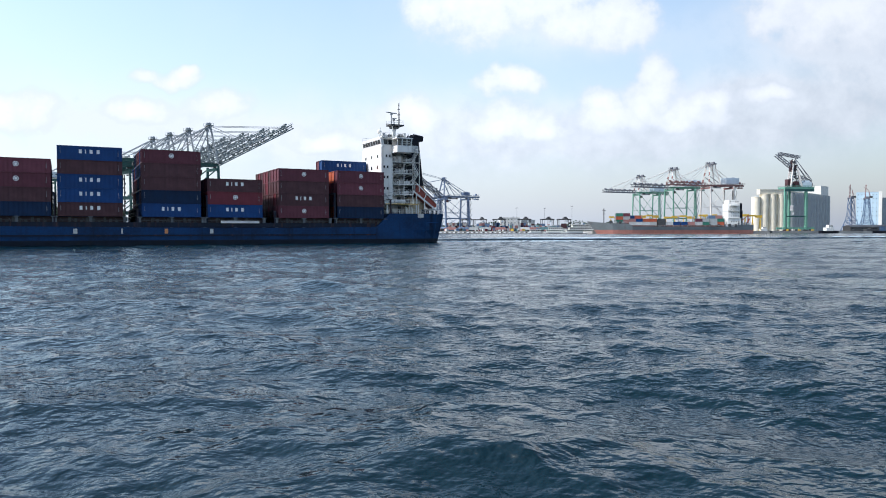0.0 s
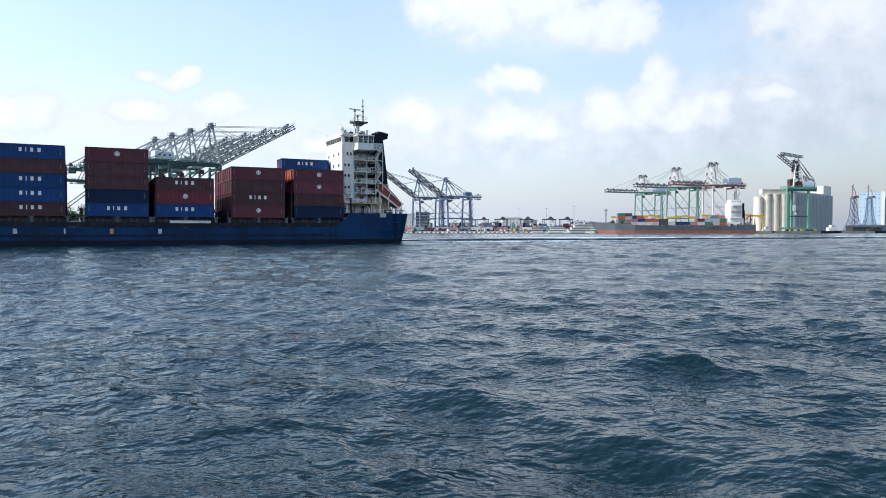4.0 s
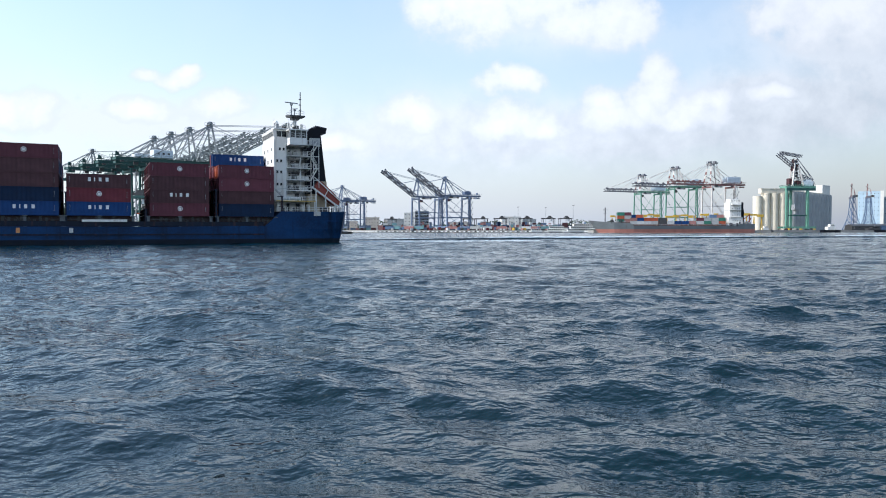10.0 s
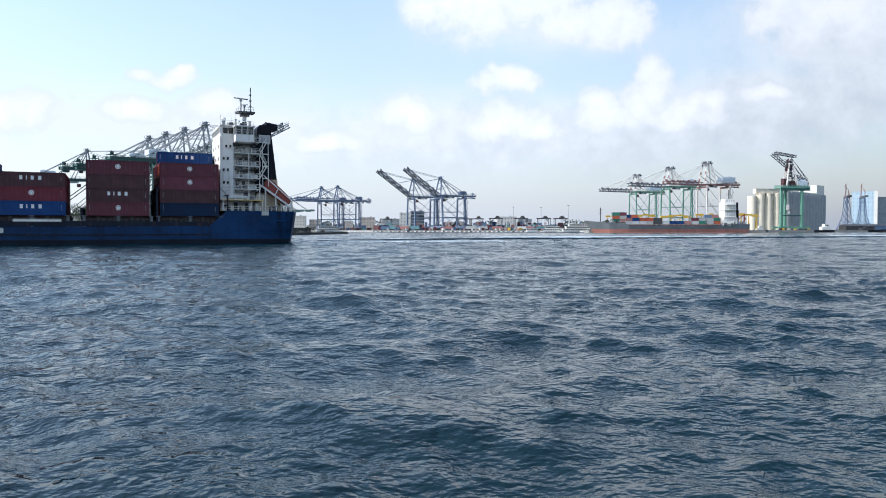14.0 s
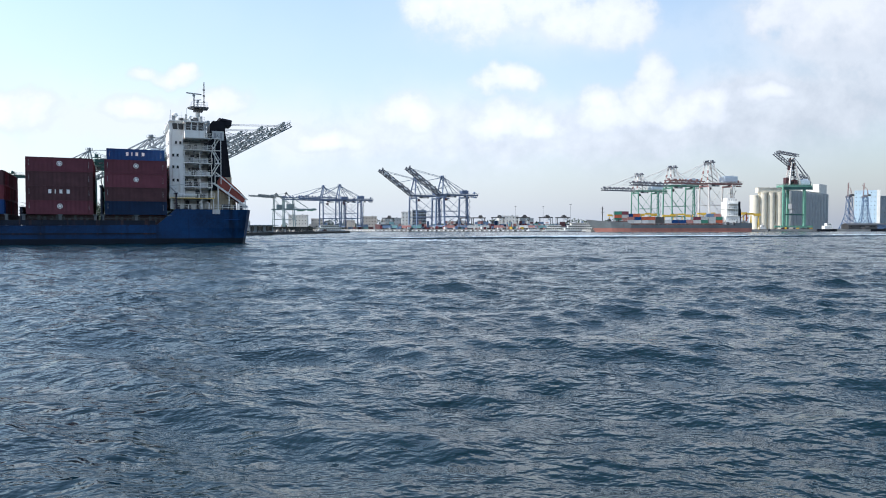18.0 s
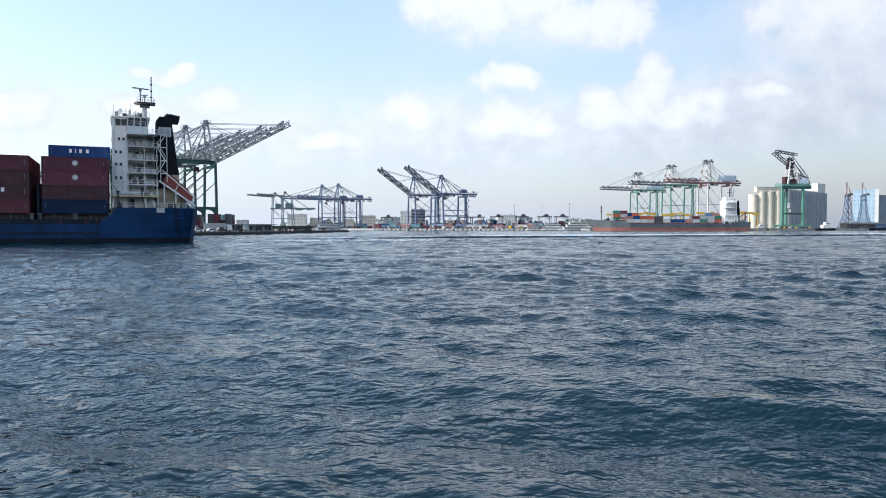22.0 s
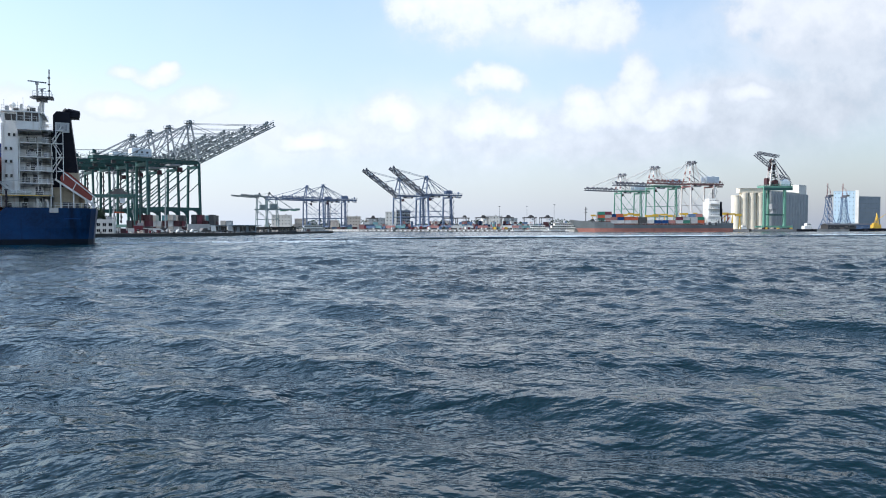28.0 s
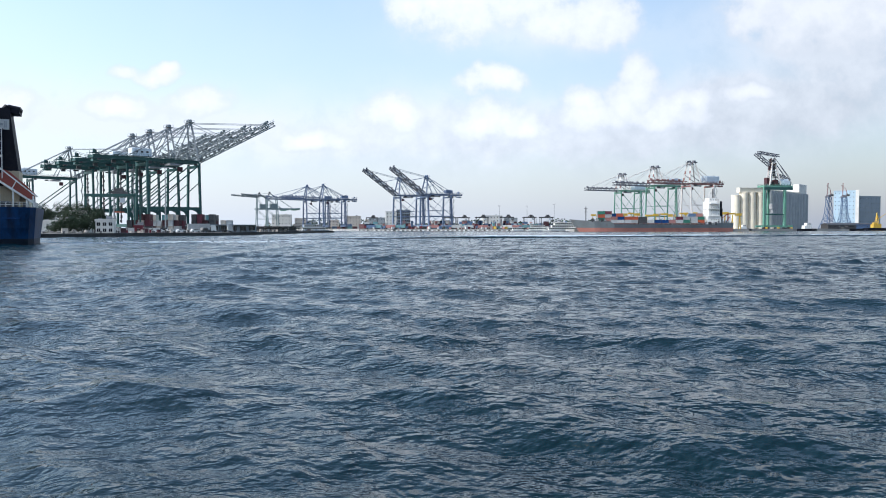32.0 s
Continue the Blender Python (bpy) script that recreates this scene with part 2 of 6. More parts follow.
RUST = (.16, .07, .035)
GRIME = (.05, .045, .04)
M = {
    "hull_blue": surface("hull_blue", (.0016, .029, .094), .46, spec=.22, vary=.45, scale=.13, dirt=(.0015, .007, .020), dirt_amount=.85, streak=True),
    "hull_dark": surface("hull_dark", (.006, .012, .026), .6, spec=.25, vary=.3, scale=.25, dirt=RUST, dirt_amount=.35, streak=True),
    "boot_dark": surface("boot_dark", (.006, .014, .030), .6, vary=.3, scale=.4, dirt=(.02, .02, .018), dirt_amount=.7),
    "deck_paint": surface("deck_paint", (.12, .055, .045), .7, vary=.25, dirt=GRIME),
    "coaming": surface("coaming", (.035, .018, .018), .75, vary=.3, dirt=GRIME),
    "post_grey": surface("post_grey", (.10, .115, .125), .6, vary=.25, scale=.9, dirt=RUST, dirt_amount=.4),
    "house_white": surface("house_white", (.74, .73, .69), .5, vary=.08, scale=.35, dirt=(.34, .25, .17), dirt_amount=.55, streak=True),
    "house_grey": surface("house_grey", (.48, .48, .46), .5, vary=.1, scale=.35, dirt=(.30, .22, .16), dirt_amount=.25, streak=True),
    "funnel_black": surface("funnel_black", (.005, .006, .012), .6, spec=.2, vary=.3, scale=.4, dirt=(.03, .03, .03), dirt_amount=.4),
    "funnel_buff": surface("funnel_buff", (.45, .38, .26), .6, vary=.12, scale=.4, dirt=(.2, .14, .09), streak=True),
    "steel_dark": surface("steel_dark", (.05, .052, .055), .55, vary=.3, scale=1.0, dirt=RUST, dirt_amount=.3),
    "steel_grey": surface("steel_grey", (.28, .29, .30), .5, vary=.2, scale=.8, dirt=RUST, dirt_amount=.2),
    "window_glass": surface("window_glass", (.012, .016, .02), .12, vary=.1, bump=0),
    "orange_boat": surface("orange_boat", (.27, .05, .035), .5, vary=.12, dirt=(.2, .06, .03)),
    "c_maroon": surface("c_maroon", (.125, .036, .050), .6, spec=.25, vary=.15, scale=.5, dirt=(.09, .03, .03), dirt_amount=.5, streak=True, random_tint=.35),
    "c_red": surface("c_red", (.15, .029, .040), .6, spec=.25, vary=.15, scale=.5, dirt=(.10, .03, .025), dirt_amount=.5, streak=True, random_tint=.2),
    "c_orange": surface("c_orange", (.42, .10, .05), .6, spec=.25, vary=.15, scale=.5, dirt=(.2, .06, .03), dirt_amount=.4, streak=True, random_tint=.25),
    "c_brown": surface("c_brown", (.082, .038, .042), .65, spec=.2, vary=.2, scale=.5, dirt=(.04, .02, .02), dirt_amount=.5, streak=True, random_tint=.25),
    "c_blue": surface("c_blue", (.006, .044, .155), .55, spec=.25, vary=.15, scale=.5, dirt=(.012, .03, .10), dirt_amount=.4, streak=True, random_tint=.2),
    "c_navy": surface("c_navy", (.005, .020, .055), .6, spec=.2, vary=.2, scale=.5, dirt=(.01, .015, .03), dirt_amount=.5, streak=True, random_tint=.25),
    "c_green": surface("c_green", (.03, .16, .11), .5, vary=.2, scale=.5, random_tint=.3),
    "c_white": surface("c_white", (.66, .66, .63), .5, vary=.08, scale=.5, dirt=(.3, .25, .2), streak=True, random_tint=.2),
    "c_yellow": surface("c_yellow", (.62, .40, .05), .5, vary=.15, scale=.5, random_tint=.2),
    "mark_white": surface("mark_white", (.78, .78, .76), .5, vary=.08, scale=1.5, bump=0),
    "hull_letter": surface("hull_letter", (.50, .52, .50), .6, vary=.2, scale=2.0, dirt=(.15, .17, .2), dirt_amount=.5, bump=0),
    "mark_orange": surface("mark_orange", (.60, .27, .10), .5, vary=.1, scale=1.5, bump=0),
    "crane_green": surface("crane_green", (.019, .076, .070), .5, vary=.2, scale=.2, dirt=(.06, .07, .06), dirt_amount=.4, streak=True),
    "crane_pale": surface("crane_pale", (.25, .27, .28), .5, vary=.12, scale=.2, dirt=(.3, .28, .26), dirt_amount=.3),
    "crane_boom": surface("crane_boom", (.19, .215, .22), .55, vary=.3, scale=.3, dirt=(.07, .11, .10), dirt_amount=.6),
    "crane_house": surface("crane_house", (.62, .68, .72), .5, vary=.08, scale=.3, dirt=(.35, .33, .3)),
    # Greyed blue: distance haze is mixed into the paint.
    "crane_blue": surface("crane_blue", (.135, .18, .27), .5, vary=.2, scale=.2, dirt=(.06, .07, .10), dirt_amount=.4),
    "crane_deep": surface("crane_deep", (.075, .13, .23), .5, vary=.2, scale=.2, dirt=(.06, .07, .10), dirt_amount=.4),
    "crane_band": surface("crane_band", (.16, .16, .18), .55, vary=.25, scale=.25),
    "crane_teal": surface("crane_teal", (.20, .26, .26), .5, vary=.15, scale=.2, dirt=(.2, .25, .25)),
    "crane_leaf": surface("crane_leaf", (.13, .30, .22), .5, vary=.15, scale=.2, dirt=(.1, .2, .15)),
    "crane_red": surface("crane_red", (.26, .13, .12), .5, vary=.2, scale=.2, dirt=(.3, .15, .12)),
    "crane_white": surface("crane_white", (.66, .62, .58), .5, vary=.1, scale=.2, dirt=(.4, .25, .2)),
    "concrete": surface("concrete", (.30, .29, .27), .85, vary=.2, scale=.15, dirt=(.12, .11, .10), dirt_amount=.5),
    "quay_wall": surface("quay_wall", (.045, .044, .042), .9, vary=.35, scale=.3, dirt=(.02, .025, .02), dirt_amount=.7, bump=.4),
    "ground": surface("ground", (.19, .18, .165), .9, vary=.25, scale=.08, dirt=(.09, .085, .08), dirt_amount=.5),
    "silo": surface("silo", (.78, .70, .56), .8, vary=.10, scale=.12, dirt=(.50, .46, .38), dirt_amount=.4, streak=True),
    # On the long silo block this cool grey holds the side's shade.
    "silo_grey": surface("silo_grey", (.31, .335, .34), .7, vary=.1, scale=.12, dirt=(.3, .32, .34), dirt_amount=.4, streak=True),
    "plaster": surface("plaster", (.66, .64, .59), .8, vary=.08, scale=.2, dirt=(.4, .36, .3), dirt_amount=.35, streak=True),
    "plaster_tan": surface("plaster_tan", (.50, .45, .39), .85, vary=.12, scale=.2, dirt=(.3, .26, .2), dirt_amount=.35, streak=True),
    "plaster_blue": surface("plaster_blue", (.40, .52, .60), .6, vary=.1, scale=.15, dirt=(.3, .36, .42), dirt_amount=.3),
    # Dark grey mixed for the mill wing, whose shade is in the colour.
    "slate": surface("slate", (.22, .26, .29), .8, vary=.12, scale=.12, dirt=(.15, .18, .2), dirt_amount=.4, streak=True),
    "bark": surface("bark", (.10, .07, .05), .9, vary=.3, scale=2, bump=.5),
    "leaf": surface("leaf", (.022, .042, .018), .75, vary=.45, scale=.7, bump=.3),
    "ship_grey": surface("ship_grey", (.20, .22, .225), .55, vary=.2, scale=.12, dirt=RUST, dirt_amount=.3, streak=True),
    "ship_red": surface("ship_red", (.50, .21, .16), .6, vary=.2, scale=.12, dirt=(.25, .1, .07), dirt_amount=.4, streak=True),
    "tyre": surface("tyre", (.02, .02, .02), .9, vary=.2, scale=3),
    # Foam for the stern wash; on the wake ridge it paints reflected sky.
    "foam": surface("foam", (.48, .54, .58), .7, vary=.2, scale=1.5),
    # The next four are muted to carry distance haze in the base colour.
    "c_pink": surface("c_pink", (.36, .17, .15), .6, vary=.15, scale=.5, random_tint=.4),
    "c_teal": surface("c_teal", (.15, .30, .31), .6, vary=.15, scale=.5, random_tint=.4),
    "c_chalk": surface("c_chalk", (.44, .45, .44), .6, vary=.15, scale=.5, random_tint=.4),
    "c_steelblue": surface("c_steelblue", (.10, .16, .26), .6, vary=.15, scale=.5, random_tint=.4),
}


def make_water():
    m = bpy.data.materials.new("sea_water")
    m.use_nodes = True
    t = m.node_tree
    b = t.nodes["Principled BSDF"]
    co = t.nodes.new("ShaderNodeTexCoord")
    vec = co.outputs["Object"]
    wide = fractal(t, vec, 0.05, 3.0, 0.5)
    t.links.new(blend(t, wide.outputs[0], (.0006, .0088, .0132), (.0013, .0152, .0204)), b.inputs["Base Color"])
    b.inputs["Roughness"].default_value = 0.06
    b.inputs["IOR"].default_value = 1.42
    h = None
    # wind ripples from the longest to the finest, in crossing directions
    for turn, size, amount in ((-32, .30, .08), (-30, .80, .095), (26, 1.5, .110), (-36, 2.3, .088), (-24, 3.8, .070), (20, 6.0, .050), (-30, 11.0, .022)):
        mp = t.nodes.new("ShaderNodeMapping")
        mp.inputs["Rotation"].default_value = (0, 0, radians(turn))
        mp.inputs["Scale"].default_value = (0.75, 1.0, 1.0)
        t.links.new(vec, mp.inputs[0])
        v = calc(t, "MULTIPLY", fractal(t, mp.outputs[0], size, 1.5, 0.5).outputs[0], amount)
        h = v if h is None else calc(t, "ADD", h, v)
    # gusts: patches of rougher and of calmer water
    gust = calc(t, "MULTIPLY_ADD", calc(t, "SUBTRACT", fractal(t, vec, .07, 3.0, .55).outputs[0], .5), 2.4, 1.02)
    h = calc(t, "MULTIPLY", h, calc(t, "MINIMUM", calc(t, "MAXIMUM", gust, .68), 1.35))
    bp = t.nodes.new("ShaderNodeBump")
    bp.inputs["Strength"].default_value, bp.inputs["Distance"].default_value = 1.0, 1.0
    t.links.new(h, bp.inputs["Height"])
    t.links.new(bp.outputs[0], b.inputs["Normal"])
    return m


M["water"] = make_water()


# ---- building helpers ----
def box(bm, c, s, m=None, bevel=0.0):
    """A box with centre c and size s, turned by the matrix m about its centre."""
    q = Matrix.Translation(c) @ (m or Matrix()) @ Matrix.Diagonal((*s, 1))
    r = bmesh.ops.create_cube(bm, size=1.0, matrix=q)
    if bevel:
        es = list({e for v in r["verts"] for e in v.link_edges})
        bmesh.ops.bevel(bm, geom=es, offset=bevel, segments=1, affect="EDGES")


def blocks(name, items, material):
    """Many small turned boxes in one mesh: centre, size, turn about z and x (degrees)."""
    vs, fs = [], []
    corner = [(a, b, c) for c in (-.5, .5) for b in (-.5, .5) for a in (-.5, .5)]
    for c, s, rz, rx in items:
        m, n = pose(*c, rx, 0, rz), len(vs)
        vs += [m @ Vector((a * s[0] * (1 if q < 0 else .55), b * s[1] * (1 if q < 0 else .4), q * s[2])) for a, b, q in corner]
        fs += [[n + i for i in f] for f in ((0, 2, 3, 1), (4, 5, 7, 6), (0, 1, 5, 4), (2, 6, 7, 3), (0, 4, 6, 2), (1, 3, 7, 5))]
    me = bpy.data.meshes.new(name)
    me.from_pydata(vs, [], fs)
    me.materials.append(M[material])
    return me


def span(bm, lo, hi):
    box(bm, [(a + b) / 2 for a, b in zip(lo, hi)], [abs(b - a) for a, b in zip(lo, hi)])


def beam(bm, p, q, w, h=None):
    """A straight square or flat member from p to q."""
    p, q = Vector(p), Vector(q)
    d = q - p
    m = d.to_track_quat("Z", "Y").to_matrix().to_4x4()
    box(bm, (p + q) / 2, (w, h or w, d.length), m)


def rod(bm, p, q, r, n=8, r2=None):
    p, q = Vector(p), Vector(q)
    d = q - p
    m = Matrix.Translation((p + q) / 2) @ d.to_track_quat("Z", "Y").to_matrix().to_4x4()
    bmesh.ops.create_cone(bm, cap_ends=True, segments=n, radius1=r, radius2=r if r2 is None else r2, depth=d.length, matrix=m)


def ball(bm, c, r, sx=1, sy=1, sz=1, n=10):
    bmesh.ops.create_uvsphere(bm, u_segments=n, v_segments=max(5, n // 2 + 1), radius=r, matrix=Matrix.Translation(c) @ Matrix.Diagonal((sx, sy, sz, 1)))


def prism(bm, pts, z0, z1):
    """An upright prism over the outline pts."""
    lo = [bm.verts.new((x, y, z0)) for x, y in pts]
    hi = [bm.verts.new((x, y, z1)) for x, y in pts]
    n = len(pts)
    for i in range(n):
        j = (i + 1) % n
        bm.faces.new((lo[i], lo[j], hi[j], hi[i]))
    bm.faces.new(hi)
    bm.faces.new(lo[::-1])


def plate(bm, pts, y0, y1):
    """A profile of (x, z) points with a thickness from y0 to y1."""
    a = [bm.verts.new((x, y0, z)) for x, z in pts]
    b = [bm.verts.new((x, y1, z)) for x, z in pts]
    n = len(pts)
    for i in range(n):
        j = (i + 1) % n
        bm.faces.new((a[i], a[j], b[j], b[i]))
    bm.faces.new(b)
    bm.faces.new(a[::-1])


def finish(bm, name, material):
    bmesh.ops.recalc_face_normals(bm, faces=bm.faces)
    me = bpy.data.meshes.new(name)
    bm.to_mesh(me)
    bm.free()
    me.materials.append(M[material] if isinstance(material, str) else material)
    return me


def part(name, bm, material, parent=None, label="", at=None):
    ob = new(name, finish(bm, name, material) if isinstance(bm, bmesh.types.BMesh) else bm)
    if parent:
        ob.parent = parent
    if at is not None:
        ob.matrix_basis = at if isinstance(at, Matrix) else Matrix.Translation(at)
    if label:
        tagged(ob, label)
    return ob


def made(fn, *args):
    bm = bmesh.new()
    fn(bm, *args)
    return bm


def many(fn, rows):
    bm = bmesh.new()
    for r in rows:
        fn(bm, *r)
    return bm


def thing(name, label, category, at=None, group="", kind=""):
    ob = new(name)
    ob.empty_display_size = 1
    if at is not None:
        ob.matrix_basis = at
    return tagged(ob, label, category, group, kind)


# ---- water ----
def swell(x, y, shortest):
    """Shifts of the surface at places x, y: two crossing seas of many trains, drawn together at the crests."""
    rng = np.random.RandomState(5)
    dx, dy, z = np.zeros_like(x), np.zeros_like(x), np.zeros_like(x)
    for length in (13.0, 9.5, 7.2, 5.8, 4.6, 3.7, 3.0, 2.4, 1.9, 1.5, 1.15, .9, .7):
        for i in range(4):
            a = (radians(60) + rng.normal(0, .30)) if i < 3 else (radians(122) + rng.normal(0, .35))
            if length < 2:
                a += rng.normal(0, .35)
            k = 2 * np.pi / (length * rng.uniform(.85, 1.15))
            ph, amp = rng.uniform(0, 7), .0070 * length ** .77 * rng.uniform(.6, 1.35)
            if length < shortest:
                continue
            ca, sa = np.cos(a), np.sin(a)
            q = k * (x * ca + y * sa) + ph + .9 * np.sin(.11 * x - .07 * y + ph)
            gust = 1 + .45 * np.sin(.13 * (x * sa - y * ca) + 2.1 * ph) * np.sin(.09 * x + ph)
            z += amp * gust * np.sin(q)
            dx += .8 * amp * gust * ca * np.cos(q)
            dy += .8 * amp * gust * sa * np.cos(q)
    return dx, dy, z


def make_sea():
    verts, faces, n0 = [], [], 0

    def sheet(xs, ys, shortest, fade, part_of=1.0):
        nonlocal n0
        x, y = np.meshgrid(xs, ys)
        z = np.zeros_like(x)
        if shortest:
            e = np.minimum(np.minimum(x - xs[0], xs[-1] - x), np.minimum(y - ys[0], ys[-1] - y))
            e = part_of * np.clip(e / fade, 0, 1)
            dx, dy, z = swell(x, y, shortest)
            x, y, z = x + e * dx, y + e * dy, e * z
        verts.append(np.stack([x.ravel(), y.ravel(), z.ravel()], 1))
        i = np.arange(len(xs) * len(ys)).reshape(len(ys), len(xs)) + n0
        faces.append(np.stack([i[:-1, :-1].ravel(), i[:-1, 1:].ravel(), i[1:, 1:].ravel(), i[1:, :-1].ravel()], 1))
        n0 += i.size

    X0, X1, Y0, Y1 = -66., 26., -68., 34.
    sheet(np.linspace(X0, X1, 560), np.linspace(Y0, Y1, 620), .6, 1.5)
    b = 230.
    sheet(np.linspace(-190., X0, 250), np.linspace(Y0, b, 560), 1.5, 2, .85)
    sheet(np.linspace(X1, 190., 320), np.linspace(Y0, b, 560), 1.5, 2, .85)
    sheet(np.linspace(X0, X1, 230), np.linspace(Y1, b, 560), 1.1, 1.5, .85)
    far = 4600.
    c = 680.
    sheet(np.linspace(-330., 430., 420), np.linspace(b, c, 300), 3.0, 3, .8)
    sheet(np.array([-far, -330., -190.]), np.array([-far, Y0, b]), 0, 0)
    sheet(np.array([190., 430., far]), np.array([-far, Y0, b]), 0, 0)
    sheet(np.array([-far, -330.]), np.array([b, c, far]), 0, 0)
    sheet(np.array([430., far]), np.array([b, c, far]), 0, 0)
    sheet(np.array([-190., X0, X1, 190.]), np.array([-far, Y0]), 0, 0)
    sheet(np.array([-330., 430.]), np.array([c, far]), 0, 0)
    v, f = np.concatenate(verts), np.concatenate(faces)
    me = bpy.data.meshes.new("water")
    me.vertices.add(len(v))
    me.vertices.foreach_set("co", v.ravel())
    me.loops.add(f.size)
    me.loops.foreach_set("vertex_index", f.ravel())
    me.polygons.add(len(f))
    me.polygons.foreach_set("loop_start", np.arange(0, f.size, 4))
    me.polygons.foreach_set("loop_total", np.full(len(f), 4))
    me.update(calc_edges=True)
    me.polygons.foreach_set("use_smooth", np.ones(len(f), bool))
    me.materials.append(M["water"])
    return tagged(new("water", me), "choppy dark blue-grey harbour water with wind ripples", "water", kind="structure")


sea = make_sea()


# ---- land ----
def land(name, pts, top, label, wall="quay_wall"):
    ob = part(name, made(prism, pts, -4, top), "ground")
    tagged(ob, label, "ground", kind="structure")
    ob.data.materials.append(M[wall])
    for f in ob.data.polygons:
        f.material_index = 0 if f.normal.z > .5 else 1
    return ob


land("ground", [(-900, 60), (-330, 120), (-160, 222), (-133, 247), (-120, 276), (-91, 320), (-71, 505), (-67, 512), (-82, 514), (-104, 330), (-118, 338),
                (-140, 422), (-560, 880), (-900, 900)], 1.4, "grey concrete terminal ground with a dark quay wall")
land("ground_far", [(-620, 1010), (-230, 925), (-105, 800), (-70, 735), (60, 705), (128, 700), (136, 668), (300, 668), (335, 790), (480, 812), (540, 945), (900, 1000), (1500, 1100), (1500, 2600), (-1200, 2600), (-1200, 1100)],
     2.4, "grey paved container terminal along the far shore", "concrete")


# ---- cranes ----
def truss(bm, p, q, half, depth, n, w):
    """An open lattice girder from p to q: two upper and two lower chords, laced."""
    p, q = Vector(p), Vector(q)
    d = (q - p).normalized()
    up = Vector((-d.z, 0, d.x)) if abs(d.x) > 1e-6 else Vector((1, 0, 0))
    side = Vector((0, 1, 0))
    rail = [[p + (q - p) * i / n + side * sy * half + up * sz * depth for i in range(n + 1)] for sy, sz in ((-1, 0), (1, 0), (-1, 1), (1, 1))]
    for r in rail:
        beam(bm, r[0], r[-1], w * 1.3)
    for i in range(n):
        for a, b in ((0, 2), (1, 3)):
            x, y = (a, b) if i % 2 else (b, a)
            beam(bm, rail[x][i], rail[y][i + 1], w * .8)
        beam(bm, rail[0][i], rail[1][i + (i + 1) % 2], w * .7)
        beam(bm, rail[2][i], rail[3][i], w * .7)


def sts_crane(label, at, legs, girder, boom_mat, stays, house="crane_house", G=30, W=17, H=42, A=63, back=27, L=53, ang=28, leg_w=1.5, hs=1.0, banded=False, fine=True, group="quay cranes"):
    th = thing("quay_crane", label, "crane", at, group)
    lo, n = 3.0, (17 if fine else 12)
    for sx in (0, -G):
        for sy in (-1, 1):
            bm = bmesh.new()
            beam(bm, (sx, sy * W / 2, lo), (sx, sy * W / 2 * .82, H + .5), leg_w, leg_w * 1.1)
            leg = part("leg", bm, legs, th)
            bm = bmesh.new()
            for k in range(4):
                box(bm, (sx, sy * W / 2 + (k - 1.5) * 1.9, 1.1), (1.0, 1.5, 1.2))
                rod(bm, (sx - .35, sy * W / 2 + (k - 1.5) * 1.9, .45), (sx + .35, sy * W / 2 + (k - 1.5) * 1.9, .45), .45, 8)
            box(bm, (sx, sy * W / 2, 2.2), (1.0, 7.2, .9))
            part("bogie", bm, "steel_dark", leg)
    for sx in (0, -G):
        part("sill_beam", made(beam, (sx, -W / 2 - 2, 3.4), (sx, W / 2 + 2, 3.4), 1.5, 1.7), legs, th)
        part("cross_beam", made(beam, (sx, -W * .42, H - 1.2), (sx, W * .42, H - 1.2), 1.3, 1.6), girder, th)
    for sy in (-1, 1):
        y = sy * W / 2
        part("portal_beam", made(beam, (0, y * .95, 13), (-G, y * .95, 13), 1.0, 1.7 if fine else 1.0), legs, th)
        part("brace", made(rod, (-G + .5, y * .96, 14), (-.5, y * .84, H - 1), .36 if fine else .26, 8), legs, th)
        part("brace", made(rod, (-G * .55, y * .96, 13.5), (-.5, y * .84, H * .72), .26 if fine else .2, 8), legs, th)
        bm = bmesh.new()
        beam(bm, (-G - back, sy * 3.6, H + 1.4), (1.5, sy * 3.6, H + 1.4), 1.1 if fine else .9, 1.8 if fine else 1.6)
        beam(bm, (-G - back, sy * 5.0, H + 2.6), (1.5, sy * 5.0, H + 2.6), .9, .12)
        for k in range(13):
            x = -G - back + k * (G + back) / 12
            beam(bm, (x, sy * 5.4, H + 2.6), (x, sy * 5.4, H + 3.8), .1)
        beam(bm, (-G - back, sy * 5.4, H + 3.8), (1.5, sy * 5.4, H + 3.8), .1)
        part("girder", bm, girder, th)
        if fine:
            part("knee", made(plate, [(-.3, 7.0), (-.3, 12.4), (-5, 12.4), (-2.4, 11.2), (-1.2, 9.4)], y * .95 - .35, y * .95 + .35), legs, th)
        if not fine:
            part("leg_tie", made(beam, (0, y * .9, H * .55), (-G, y * .9, H * .55), .4), legs, th)
            part("brace", made(rod, (0, y * .95, 5), (-G * .5, y * .95, 13), .2, 6), legs, th)
            part("brace", made(rod, (-G, y * .95, 5), (-G * .5, y * .95, 13), .2, 6), legs, th)
            part("brace", made(rod, (-G * .5, y * .9, H * .55), (-G, y * .86, H - 1), .2, 6), legs, th)
    # drives hung under the girder and the cable chain down a leg
    for k in range(7):
        part("under_gear", made(box, (-G - back + 3 + k * (G + back - 4) / 6, -4.6 + (k % 3) * 4.4, H - .1 - .5 * (k % 3 == 1)), (1.6 + (k % 3) * .7, 1.2, .9 + .6 * (k % 2))), "steel_dark", th)
    bm = bmesh.new()
    beam(bm, (-G + 1.5, W * .42, 5), (-G + 1.5, W * .42, H - 2), .5, .6)
